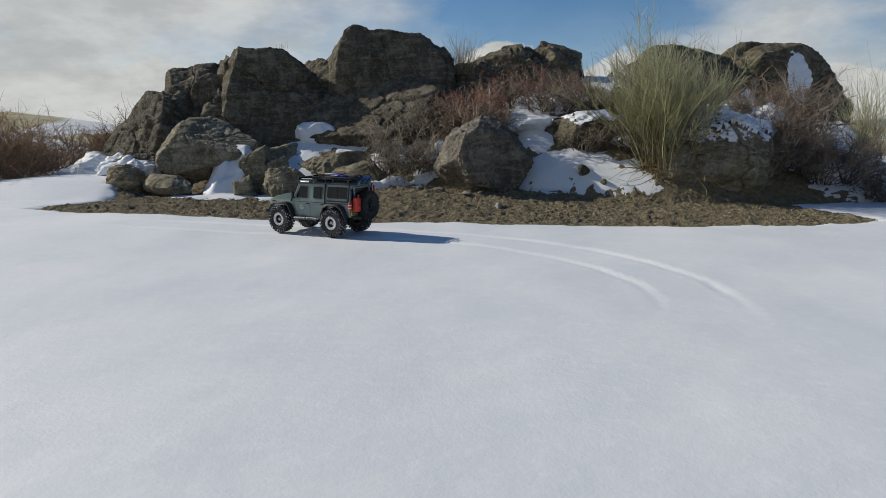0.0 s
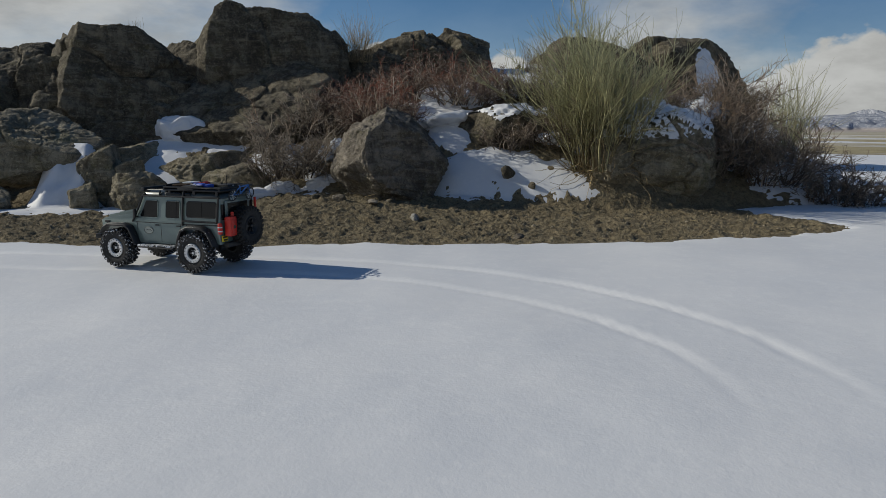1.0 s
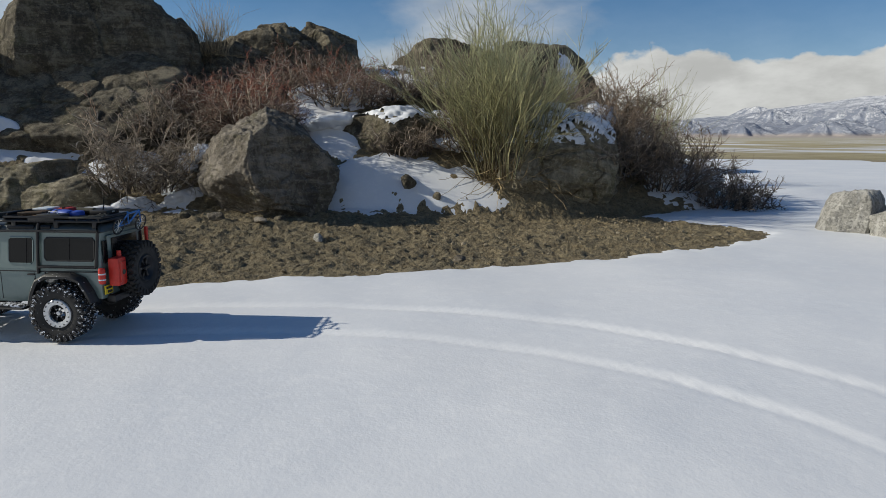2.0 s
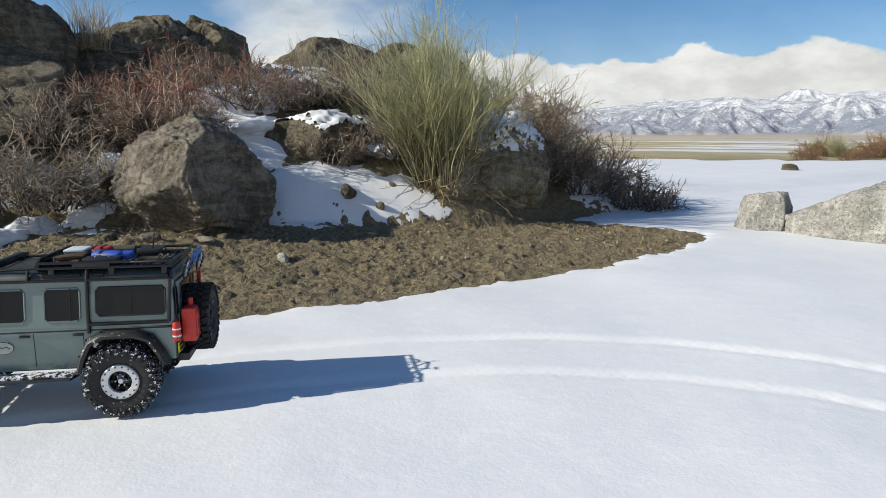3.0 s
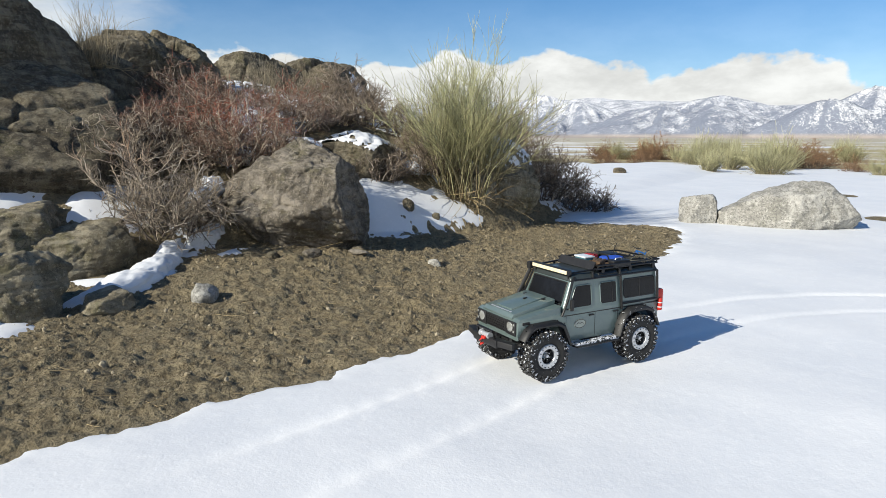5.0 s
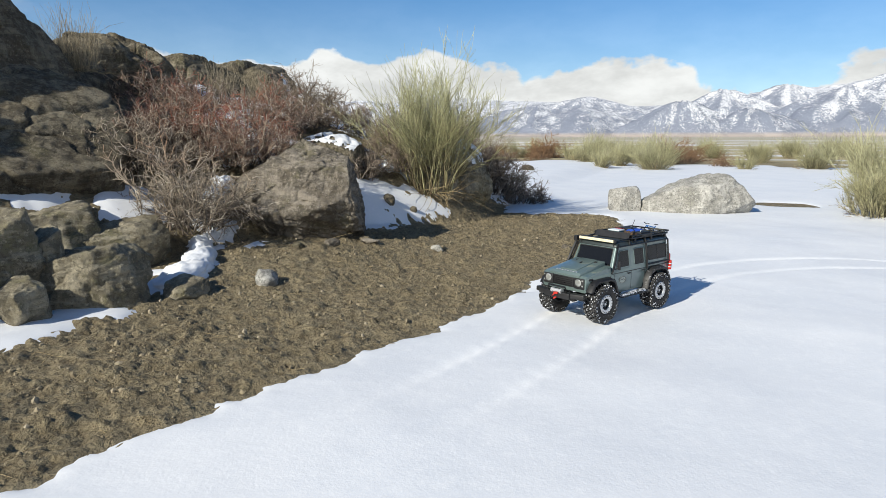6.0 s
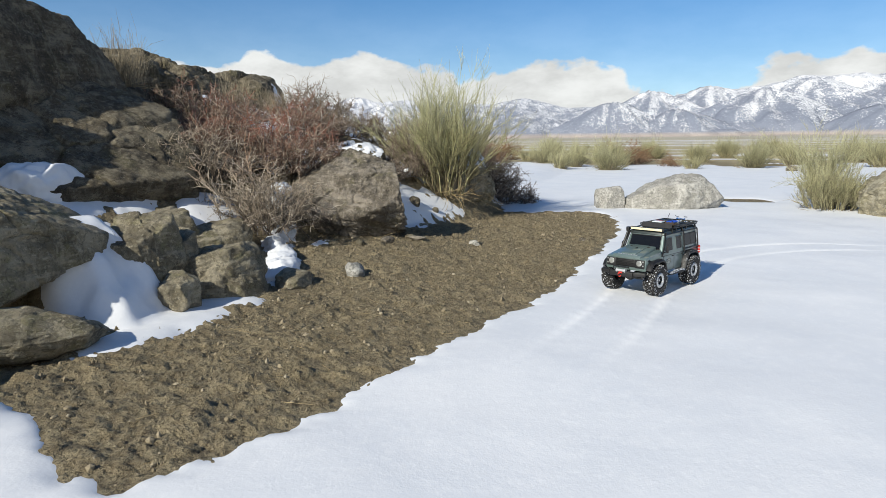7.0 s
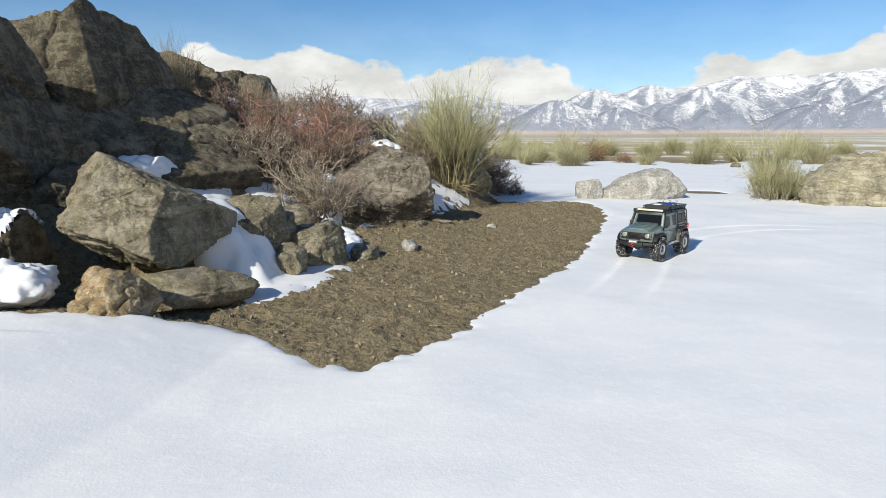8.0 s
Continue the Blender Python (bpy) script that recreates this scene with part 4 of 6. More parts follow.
rs = np.random.RandomState(5)
for x, y, dz, w in (
                    (1.60, 5.15, 0.06, 0.12), (1.52, 6.0, 0.04, 0.18), (3.55, 6.0, 0.02, 0.40), (3.9, 6.1, 0.0, 0.35), (0.66, 5.72, 0.10, 0.2), (1.0, 5.66, 0.02, 0.24), (1.12, 6.08, 0.06, 0.26), (2.75, 5.0, 0.10, 0.16), (3.05, 4.78, 0.08, 0.18), (3.3, 4.85, 0.08, 0.20), (2.6, 5.5, 0.18, 0.26),
                    (-2.62, 6.35, 0.05, 0.2), (-2.85, 6.6, 0.08, 0.26), (-3.15, 6.8, 0.14, 0.32), (-2.75, 6.95, 0.2, 0.26), (-2.66, 6.12, 0.10, 0.22), (-2.92, 6.30, 0.12, 0.24), (-3.2, 6.42, 0.08, 0.26)):
    snow_lump(x, y, soil_at(x, y) + 0.4 * dz - 0.10 * w, (1.1 * w, w * 0.85, w * 0.34), int(rs.randint(1, 900)))

for x, y, z, half, seed in ((0.20, 5.42, 0.34, (0.06, 0.05, 0.05), 316), (0.10, 5.42, 0.28, (0.07, 0.05, 0.05), 317)):
    snow_lump(x, y, z, half, seed)
for x, y, z, half, turn, seed in ((-0.92, 6.10, 0.40, (0.21, 0.11, 0.15), 0, 321), (-0.60, 5.03, 0.0, (0.20, 0.09, 0.055), 20, 322), (-0.38, 5.13, 0.02, (0.19, 0.07, 0.06), 32, 323), (-0.19, 5.28, 0.05, (0.12, 0.06, 0.06), 30, 324), (0.08, 5.36, 0.09, (0.11, 0.06, 0.05), 0, 325)):
    snow_lump(x, y, z, half, seed, turn, 0.3)
for x, y, w in ((-2.36, 5.72, 0.20), (-2.52, 5.86, 0.22), (-2.72, 6.20, 0.26), (-2.95, 6.42, 0.30), (-3.15, 6.60, 0.30)):
    snow_lump(x, y, soil_at(x, y) + 0.08, (w, 0.7 * w, 0.4 * w), int(1000 * w) + int(-100 * x))


def snow_cap(stone, inside, thick=0.022, ragged=0.12):
    """Old snow lying on a stone: a skin over the part where inside(places, normals) is above zero."""
    me, m = stone.data, np.array(stone.matrix_world)
    co, no = np.empty(len(me.vertices) * 3, dtype=np.float32), np.empty(len(me.vertices) * 3, dtype=np.float32)
    me.vertices.foreach_get("co", co), me.vertices.foreach_get("normal", no)
    place, normal = co.reshape(-1, 3) @ m[:3, :3].T + m[:3, 3], no.reshape(-1, 3) @ m[:3, :3].T
    depth = inside(place, normal) + ragged * fbm(place * 5.0 + 3, 4, 0.6)
    skin = place + (normal * 0.5 + np.array([0, 0, 0.6])) * (thick * np.tanh(3.0 * depth) - 0.004)[:, None]
    faces = np.empty(len(me.polygons) * 3, dtype=np.int32)
    me.polygons.foreach_get("vertices", faces)
    faces = faces.reshape(-1, 3)
    faces = faces[(depth[faces] > -0.05).all(1)]
    # keep the largest patch alone
    mark = np.arange(len(place))
    while True:
        low = mark[faces].min(1)
        fresh = mark.copy()
        np.minimum.at(fresh, faces.ravel(), np.repeat(low, 3))
        if (fresh == mark).all():
            break
        mark = fresh
    kinds_of, count = np.unique(mark[faces[:, 0]], return_counts=True)
    faces = faces[mark[faces[:, 0]] == kinds_of[count.argmax()]]
    used, index = np.unique(faces, return_inverse=True)
    ob = new("snow_patch", mesh_from("snow_patch", skin[used], index.reshape(-1, 3), SNOW))
    tagged(ob, "thin patch of old snow lying on a rock", "snow", "snow lying on the rocks")


def on_top(steep, low=-9.0):
    return lambda p, n: np.minimum((n[:, 2] - steep) * 2.0, (p[:, 2] - low) * 4.0)


def streak(c, r):
    return lambda p, n: 0.8 - np.sqrt((((p - np.array(c)) / np.array(r)) ** 2).sum(1))


WALL = {seed: ob for seed, ob in OUTCROP}
for stone, steep, low, thick in ((WALL[26], 0.42, 0.38, 0.035), (WALL[27], 0.35, 0.42, 0.04), (WALL[45], 0.55, 0.20, 0.03), (WALL[24], 0.66, 0.45, 0.022), (WALL[25], 0.66, 0.40, 0.022),
                                 (WALL[21], 0.8, 0.8, 0.022),):
    snow_cap(stone, on_top(steep, low), thick)
snow_cap(WALL[23], streak((4.28, 7.55, 1.08), (0.20, 0.40, 0.46)), 0.022, 0.5)
snow_cap(WALL[22], streak((3.75, 7.60, 0.75), (0.35, 0.40, 0.22)), 0.022, 0.4)


for x, y, half, material, label in ((0.16, 4.73, (0.05, 0.035, 0.025), ROCK_GREY, "small grey stone on the sand"), (0.34, 4.60, (0.06, 0.03, 0.018), ROCK_GREY, "flat grey stone on the sand"), (0.53, 4.28, (0.035, 0.025, 0.022), ROCK_PALE, "small pale stone on the sand"),
                                    (-0.52, 4.66, (0.058, 0.045, 0.05), ROCK_PALE, "pale angular stone on the sand"), (0.90, 3.62, (0.03, 0.025, 0.02), ROCK_GREY, "small grey stone on the sand"), (0.02, 4.85, (0.035, 0.03, 0.025), ROCK, "small brown stone on the sand"),
                                    (0.45, 4.68, (0.04, 0.03, 0.02), ROCK, "small brown stone on the sand"), (1.22, 4.88, (0.06, 0.04, 0.05), ROCK, "dark stone poking through the snow"), (1.34, 4.76, (0.03, 0.025, 0.03), ROCK, "dark stone poking through the snow"),
                                    (8.2, 5.5, (0.11, 0.09, 0.09), ROCK, "lone stone on the snowy flat"), (10.3, 0.2, (0.12, 0.10, 0.08), ROCK_GREY, "lone stone on the snowy flat"), (-2.42, 5.35, (0.05, 0.04, 0.04), ROCK_RUST, "small rusty stone by the rocks")):
    ob = new("stone", rock_mesh("stone", half, int(rs.randint(1, 900)), 4, material, cuts=10, blocks=0.05))
    ob.matrix_world = pose(x, y, soil_at(x, y) + half[2] * 0.35, 0, 0, float(rs.uniform(0, 360)))
    tagged(ob, label, "stone", "loose stones")


def scatter_sand(n, seed):
    """Places on the bare sand."""
    rnd = np.random.RandomState(seed)
    x, y = rnd.uniform(-2.7, 2.4, n * 4), rnd.uniform(3.2, 5.25, n * 4)
    keep = (snow_cover(x, y) < -0.008)
    return rnd, x[keep][:n], y[keep][:n]


def pebbles():
    rnd, x, y = scatter_sand(3500, 61)
    d, faces = icosphere(1)
    size = 0.0025 + 0.008 * rnd.uniform(0, 1, len(x)) ** 7
    verts = d[None] * (size[:, None] * rnd.uniform(0.6, 1.3, (len(x), 3)))[:, None] * rnd.uniform(0.75, 1.2, (len(x), len(d), 1))
    verts += np.stack([x, y, soil_height(x, y) + size * 0.25], 1)[:, None]
    faces = (faces[None] + (np.arange(len(x)) * len(d))[:, None, None]).reshape(-1, 3)
    k = Mat("gravel", 0.9)
    each = k.n.new("ShaderNodeNewGeometry").outputs["Random Per Island"]
    k.color(k.mix(k.range(each, 0.8, 1.0, 0.0, 0.8), k.mix(each, (0.17, 0.138, 0.088), (0.31, 0.26, 0.175)), (0.36, 0.315, 0.235)))
    ob = new("gravel", mesh_from("gravel", verts.reshape(-1, 3), faces, k.m, False))
    tagged(ob, "scattered grit and small pebbles on the sand", "gravel", kind="stuff")


pebbles()


def litter():
    rnd, x, y = scatter_sand(240, 62)
    a = rnd.uniform(0, 2 * math.pi, len(x))
    start = np.stack([x, y, soil_height(x, y) + 0.004], 1)
    way = np.stack([np.cos(a), np.sin(a), rnd.uniform(-0.02, 0.16, len(x))], 1)
    lines = grow(rnd, start, way, rnd.uniform(0.015, 0.07, len(x)) * (1 + 1.2 * (y > 4.2)), 4, 0.10, -0.02)
    v, f = tubes(lines, 0.0011)
    tagged(new("dry_litter", mesh_from("dry_litter", v, f, STRAW)), "broken dry stalks and twigs lying on the sand", "litter", kind="stuff")


litter()


# ---------------------------------------------------------------- the model off-roader
def plain(name, color, rough=0.5, metal=0.0, coat=0.0, speck=0.12, scale=90):
    k = Mat(name, rough, metal)
    k.color(k.mix(k.range(k.noise(scale, 4, 0.6), 0.3, 0.7), tuple(v * (1 - speck) for v in color), tuple(min(1, v * (1 + speck)) for v in color)))
    k.put(k.b.inputs["Roughness"], k.range(k.noise(scale * 0.6, 4, 0.6), 0.3, 0.7, max(0.02, rough - 0.07), min(1, rough + 0.1)))
    if coat:
        k.set("Coat Weight", coat)
        k.set("Coat Roughness", 0.06)
    return k.m


def paint_material():
    """Grey-green metallic paint with a little dust and dried spray low down on the panels."""
    k = Mat("grey_green_paint", 0.34, 0.25)
    dust = k.range(k.noise(35, 5, 0.65), 0.5, 0.8, 0, 0.22)
    col = k.mix(k.range(k.noise(7, 3), 0.3, 0.7), (0.118, 0.170, 0.165), (0.142, 0.193, 0.186))
    k.color(k.mix(dust, col, (0.30, 0.31, 0.30)))
    k.put(k.b.inputs["Roughness"], k.range(k.noise(60, 4), 0.3, 0.7, 0.30, 0.44))
    k.set("Coat Weight", 0.8)
    k.set("Coat Roughness", 0.08)
    return k.m


def tyre_material(name, amount):
    """Black rubber with snow packed into it in specks."""
    k = Mat(name, 0.85)
    flecks = k.range(k.noise(170, 4, 0.65), amount, amount + 0.04)
    k.color(k.mix(flecks, k.mix(k.noise(40, 3), (0.014, 0.014, 0.015), (0.032, 0.031, 0.03)), (0.80, 0.83, 0.88)))
    k.bump((k.noise(260, 3), 0.35, 0.001))
    return k.m


def dusted_black(name, amount):
    k = Mat(name, 0.55)
    flecks = k.range(k.noise(110, 4, 0.65), amount, amount + 0.04)
    k.color(k.mix(flecks, k.mix(k.noise(50, 3), (0.012, 0.012, 0.013), (0.028, 0.028, 0.028)), (0.78, 0.81, 0.86)))
    k.bump((k.noise(220, 3), 0.25, 0.0008))
    return k.m


PAINT = paint_material()
TYRE = tyre_material("snowy_rubber", 0.665)
TREAD = tyre_material("snow_packed_rubber", 0.575)
ROOF_PAINT = plain("dark_roof_paint", (0.040, 0.050, 0.050), 0.38, 0.2, 0.35, 0.15, 30)
SPARE = plain("black_rubber", (0.018, 0.018, 0.018), 0.8, speck=0.35)
BLACK = plain("black_plastic", (0.012, 0.012, 0.013), 0.5, speck=0.3)
BLACK_SNOWY = dusted_black("snow_dusted_plastic", 0.64)
STEP_SNOWY = dusted_black("snowy_step", 0.48)
TUBE = plain("black_tube", (0.015, 0.015, 0.016), 0.32, 0.3, speck=0.2)
GLASS_DARK = plain("tinted_glass", (0.007, 0.0075, 0.009), 0.12, speck=0.1)
GLASS_DARK.node_tree.nodes["Principled BSDF"].inputs["Specular IOR Level"].default_value = 0.3
SILVER = plain("satin_aluminium", (0.62, 0.63, 0.64), 0.38, 0.6, speck=0.12)
RED = plain("red_plastic", (0.54, 0.028, 0.018), 0.42)
RED_DARK = plain("dark_red_cloth", (0.35, 0.02, 0.025), 0.7)
BLUE = plain("blue_cloth", (0.02, 0.075, 0.42), 0.6)
BLUE_BIKE = plain("blue_enamel", (0.02, 0.11, 0.34), 0.3, 0.2, 0.5)
TEAL = plain("teal_box", (0.04, 0.13, 0.17), 0.5)
WHITE = plain("white_plastic", (0.62, 0.68, 0.72), 0.45)
YELLOW = plain("yellow_plate", (0.72, 0.55, 0.02), 0.5)
WOOD = plain("brown_wood", (0.09, 0.055, 0.03), 0.8, speck=0.4)
LENS = plain("clear_lens", (0.42, 0.43, 0.41), 0.14, 0.5, speck=0.2)
LED = plain("pale_led_panel", (0.78, 0.70, 0.48), 0.3, speck=0.15)
DECAL = plain("pale_decal", (0.34, 0.37, 0.33), 0.5)
KHAKI = plain("khaki_canvas", (0.07, 0.066, 0.05), 0.85, speck=0.3)


class Shape:
    """A bmesh with a few solid shapes to put into it."""

    def __init__(self):
        self.bm = bmesh.new()

    def box(self, c, s, bevel=0.0, turn=None, taper=None):
        m = Matrix.Translation(c) @ (turn.to_4x4() if turn else Matrix.Identity(4))
        made = bmesh.ops.create_cube(self.bm, size=1.0)["verts"]
        for v in made:
            k = 1.0 if not taper or v.co.z < 0 else taper
            v.co = m @ Vector((v.co.x * s[0] * k, v.co.y * s[1] * k, v.co.z * s[2]))
        if bevel:
            edges = list({e for v in made for e in v.link_edges})
            bmesh.ops.bevel(self.bm, geom=edges, offset=bevel, segments=2, affect="EDGES", profile=0.6)
        return self

    def tube(self, points, r, sides=8, closed=False):
        pts = [Vector(p) for p in points]
        n = len(pts)
        rings = []
        for i, p in enumerate(pts):
            a = pts[(i - 1) % n] if closed or i else p
            b = pts[(i + 1) % n] if closed or i < n - 1 else p
            t = (b - a).normalized()
            u = t.cross(Vector((0, 0, 1)) if abs(t.z) < 0.9 else Vector((1, 0, 0))).normalized()
            w = t.cross(u)
            rings.append([self.bm.verts.new(p + r * (math.cos(2 * math.pi * k / sides) * u + math.sin(2 * math.pi * k / sides) * w)) for k in range(sides)])
        for i in range(n if closed else n - 1):
            a, b = rings[i], rings[(i + 1) % n]
            for k in range(sides):
                self.bm.faces.new((a[k], a[(k + 1) % sides], b[(k + 1) % sides], b[k]))
        if not closed:
            self.bm.faces.new(rings[0][::-1]), self.bm.faces.new(rings[-1])
        return self

    def lathe(self, profile, c=(0, 0, 0), segments=40, turn=None):
        """profile: (radius, x) round the x axis."""
        m = Matrix.Translation(c) @ (turn.to_4x4() if turn else Matrix.Identity(4))
        rings = []
        for k in range(segments):
            a = 2 * math.pi * k / segments
            rings.append([self.bm.verts.new(m @ Vector((x, r * math.cos(a), r * math.sin(a)))) for r, x in profile])
        for k in range(segments):
            a, b = rings[k], rings[(k + 1) % segments]
            for i in range(len(profile) - 1):
                self.bm.faces.new((a[i], b[i], b[i + 1], a[i + 1]))
        return self

    def prism(self, outline, x0, x1, bevel=0.0):
        """An outline in (y, z), given thickness along x."""
        lo = [self.bm.verts.new((x0, y, z)) for y, z in outline]
        hi = [self.bm.verts.new((x1, y, z)) for y, z in outline]
        n = len(outline)
        for i in range(n):
            self.bm.faces.new((lo[i], lo[(i + 1) % n], hi[(i + 1) % n], hi[i]))
        caps = [self.bm.faces.new(lo[::-1]), self.bm.faces.new(hi)]
        if bevel:
            edges = list({e for f in caps for e in f.edges})
            bmesh.ops.bevel(self.bm, geom=edges, offset=bevel, segments=2, affect="EDGES", profile=0.6)
        return self

    def slab(self, corners, thick):
        """A plate on four corners, thick along its normal."""
        p = [Vector(c) for c in corners]
        n = (p[1] - p[0]).cross(p[2] - p[0]).normalized() * thick
        a = [self.bm.verts.new(v) for v in p]
        b = [self.bm.verts.new(v + n) for v in p]
        k = len(p)
        for i in range(k):
            self.bm.faces.new((a[i], a[(i + 1) % k], b[(i + 1) % k], b[i]))
        self.bm.faces.new(a[::-1]), self.bm.faces.new(b)
        return self


def part(name, shape, material, parent, label="", at=None, angle=35):
    bm = shape.bm
    bmesh.ops.recalc_face_normals(bm, faces=bm.faces)
    me = bpy.data.meshes.new(name)
    bm.to_mesh(me)
    bm.free()
    me.polygons.foreach_set("use_smooth", np.ones(len(me.polygons), dtype=bool))
    me.set_sharp_from_angle(angle=radians(angle))
    me.materials.append(material)
    ob = new(name, me)
    ob.parent = parent
    if at is not None:
        ob.matrix_local = at
    return tagged(ob, label)


def again(ob, parent, at):
    """The same mesh once more, with its sub-parts."""
    twin = ob.copy()
    scene.collection.objects.link(twin)
    twin.parent, twin.matrix_local = parent, at
    for child in ob.children:
        c = child.copy()
        scene.collection.objects.link(c)
        c.parent = twin
    return twin


R_TYRE, HUB_Y, HUB_X = 0.0645, 0.162, 0.100


def wheel(parent, name, tyre_mat, ring_mat, width, at):
    """Beadlock wheel with an outward face along +x and a lugged tyre."""
    rim = Shape().lathe([(0.012, 0.012), (0.020, 0.010), (0.0265, 0.018), (0.030, 0.021), (0.033, 0.018), (0.033, -0.018), (0.026, -0.018), (0.012, 0.0)], segments=36)
    hub = part(name, rim, BLACK, parent, "", at)
    for k in range(6):
        a = 2 * math.pi * k / 6
        part("spoke", Shape().box((0.012, 0.021 * math.cos(a), 0.021 * math.sin(a)), (0.008, 0.017, 0.006), 0.001, Matrix.Rotation(a, 3, "X")), BLACK, hub)
    w = width / 2
    r = R_TYRE
    body = Shape().lathe([(0.031, w * 0.72), (0.040, w * 0.96), (0.050, w), (0.057, w * 0.94), (0.0600, w * 0.8), (0.0605, 0), (0.0600, -w * 0.8), (0.057, -w * 0.94), (0.050, -w), (0.040, -w * 0.96), (0.031, -w * 0.72)], segments=56)
    part("tyre", body, tyre_mat, hub, "knobbly black tyre flecked with snow" if tyre_mat is TYRE else "")
    body = Shape()
    lugs = 26
    for k in range(lugs):
        for row, (x, long, wide, lean) in enumerate(((w * 0.72, 0.0125, 0.0085, 0.25), (w * 0.24, 0.0105, 0.0080, -0.3), (-w * 0.24, 0.0105, 0.0080, 0.3), (-w * 0.72, 0.0125, 0.0085, -0.25))):
            a = 2 * math.pi * (k + 0.5 * (row % 2)) / lugs
            turn = Matrix.Rotation(a, 3, "X") @ Matrix.Rotation(lean, 3, "Z")
            body.box((x, -0.0625 * math.sin(a), 0.0625 * math.cos(a)), (long, wide, 0.0075), 0.0, turn, 0.82)
        for side in (-1, 1):
            a = 2 * math.pi * (k + 0.25) / lugs
            body.box((side * w * 0.985, -0.0565 * math.sin(a), 0.0565 * math.cos(a)), (0.004, 0.007, 0.011), 0.0, Matrix.Rotation(a, 3, "X"))
    tagged(part("tread", body, TREAD if tyre_mat is TYRE else tyre_mat, hub), kind="stuff")
    if ring_mat:
        part("beadlock_ring", Shape().lathe([(0.0195, 0.0205), (0.0205, 0.0225), (0.0305, 0.0245), (0.0325, 0.0225), (0.0325, 0.017), (0.0195, 0.017)], segments=40), ring_mat, hub, "snow-dusted silver ring")
        bolts = Shape()
        for k in range(16):
            a = 2 * math.pi * k / 16
            bolts.lathe([(0.0, 0.0262), (0.0013, 0.0262), (0.0013, 0.022)], (0, 0.0283 * math.cos(a), 0.0283 * math.sin(a)), 6)
        tagged(part("ring_bolts", bolts, BLACK, hub), kind="stuff")
    cap = Shape().lathe([(0.0, 0.020), (0.0045, 0.019), (0.006, 0.012)], segments=12)
    for k in range(6):
        a = 2 * math.pi * k / 6
        cap.lathe([(0.0, 0.017), (0.0014, 0.017), (0.0014, 0.010)], (0, 0.0095 * math.cos(a), 0.0095 * math.sin(a)), 6)
    part("hub_cap", cap, SILVER if ring_mat else BLACK, hub)
    return hub


def side_x(z):
    """Half width of the cabin at a height."""
    return 0.0935 + (0.0815 - 0.0935) * (z - 0.158) / 0.071


def pane(side, y0, y1, z0, z1, y1_top=None, proud=0.0012):
    """A window on the cabin's side with rounded corners."""
    top = y1 if y1_top is None else y1_top
    c = 0.006
    pts = [(y0 + c, z0), (y1 - c, z0), (y1, z0 + c), (top, z1 - c), (top - c, z1), (y0 + c, z1), (y0, z1 - c), (y0, z0 + c)]
    s = Shape()
    a = [s.bm.verts.new((side * (side_x(z) - 0.004), y, z)) for y, z in pts]
    b = [s.bm.verts.new((side * (side_x(z) + proud), y, z)) for y, z in pts]
    for i in range(len(pts)):
        j = (i + 1) % len(pts)
        s.bm.faces.new((a[i], a[j], b[j], b[i]))
    s.bm.faces.new(a), s.bm.faces.new(b[::-1])
    return s


def pane_frame(side, y0, y1, z0, z1, y1_top=None, r=0.0016):
    top = y1 if y1_top is None else y1_top
    c = 0.005
    pts = [(y0 + c, z0), (y1 - c, z0), (y1, z0 + c), (top, z1 - c), (top - c, z1), (y0 + c, z1), (y0, z1 - c), (y0, z0 + c)]
    return Shape().tube([(side * (side_x(z) + 0.0008), y, z) for y, z in pts], r, 5, True)


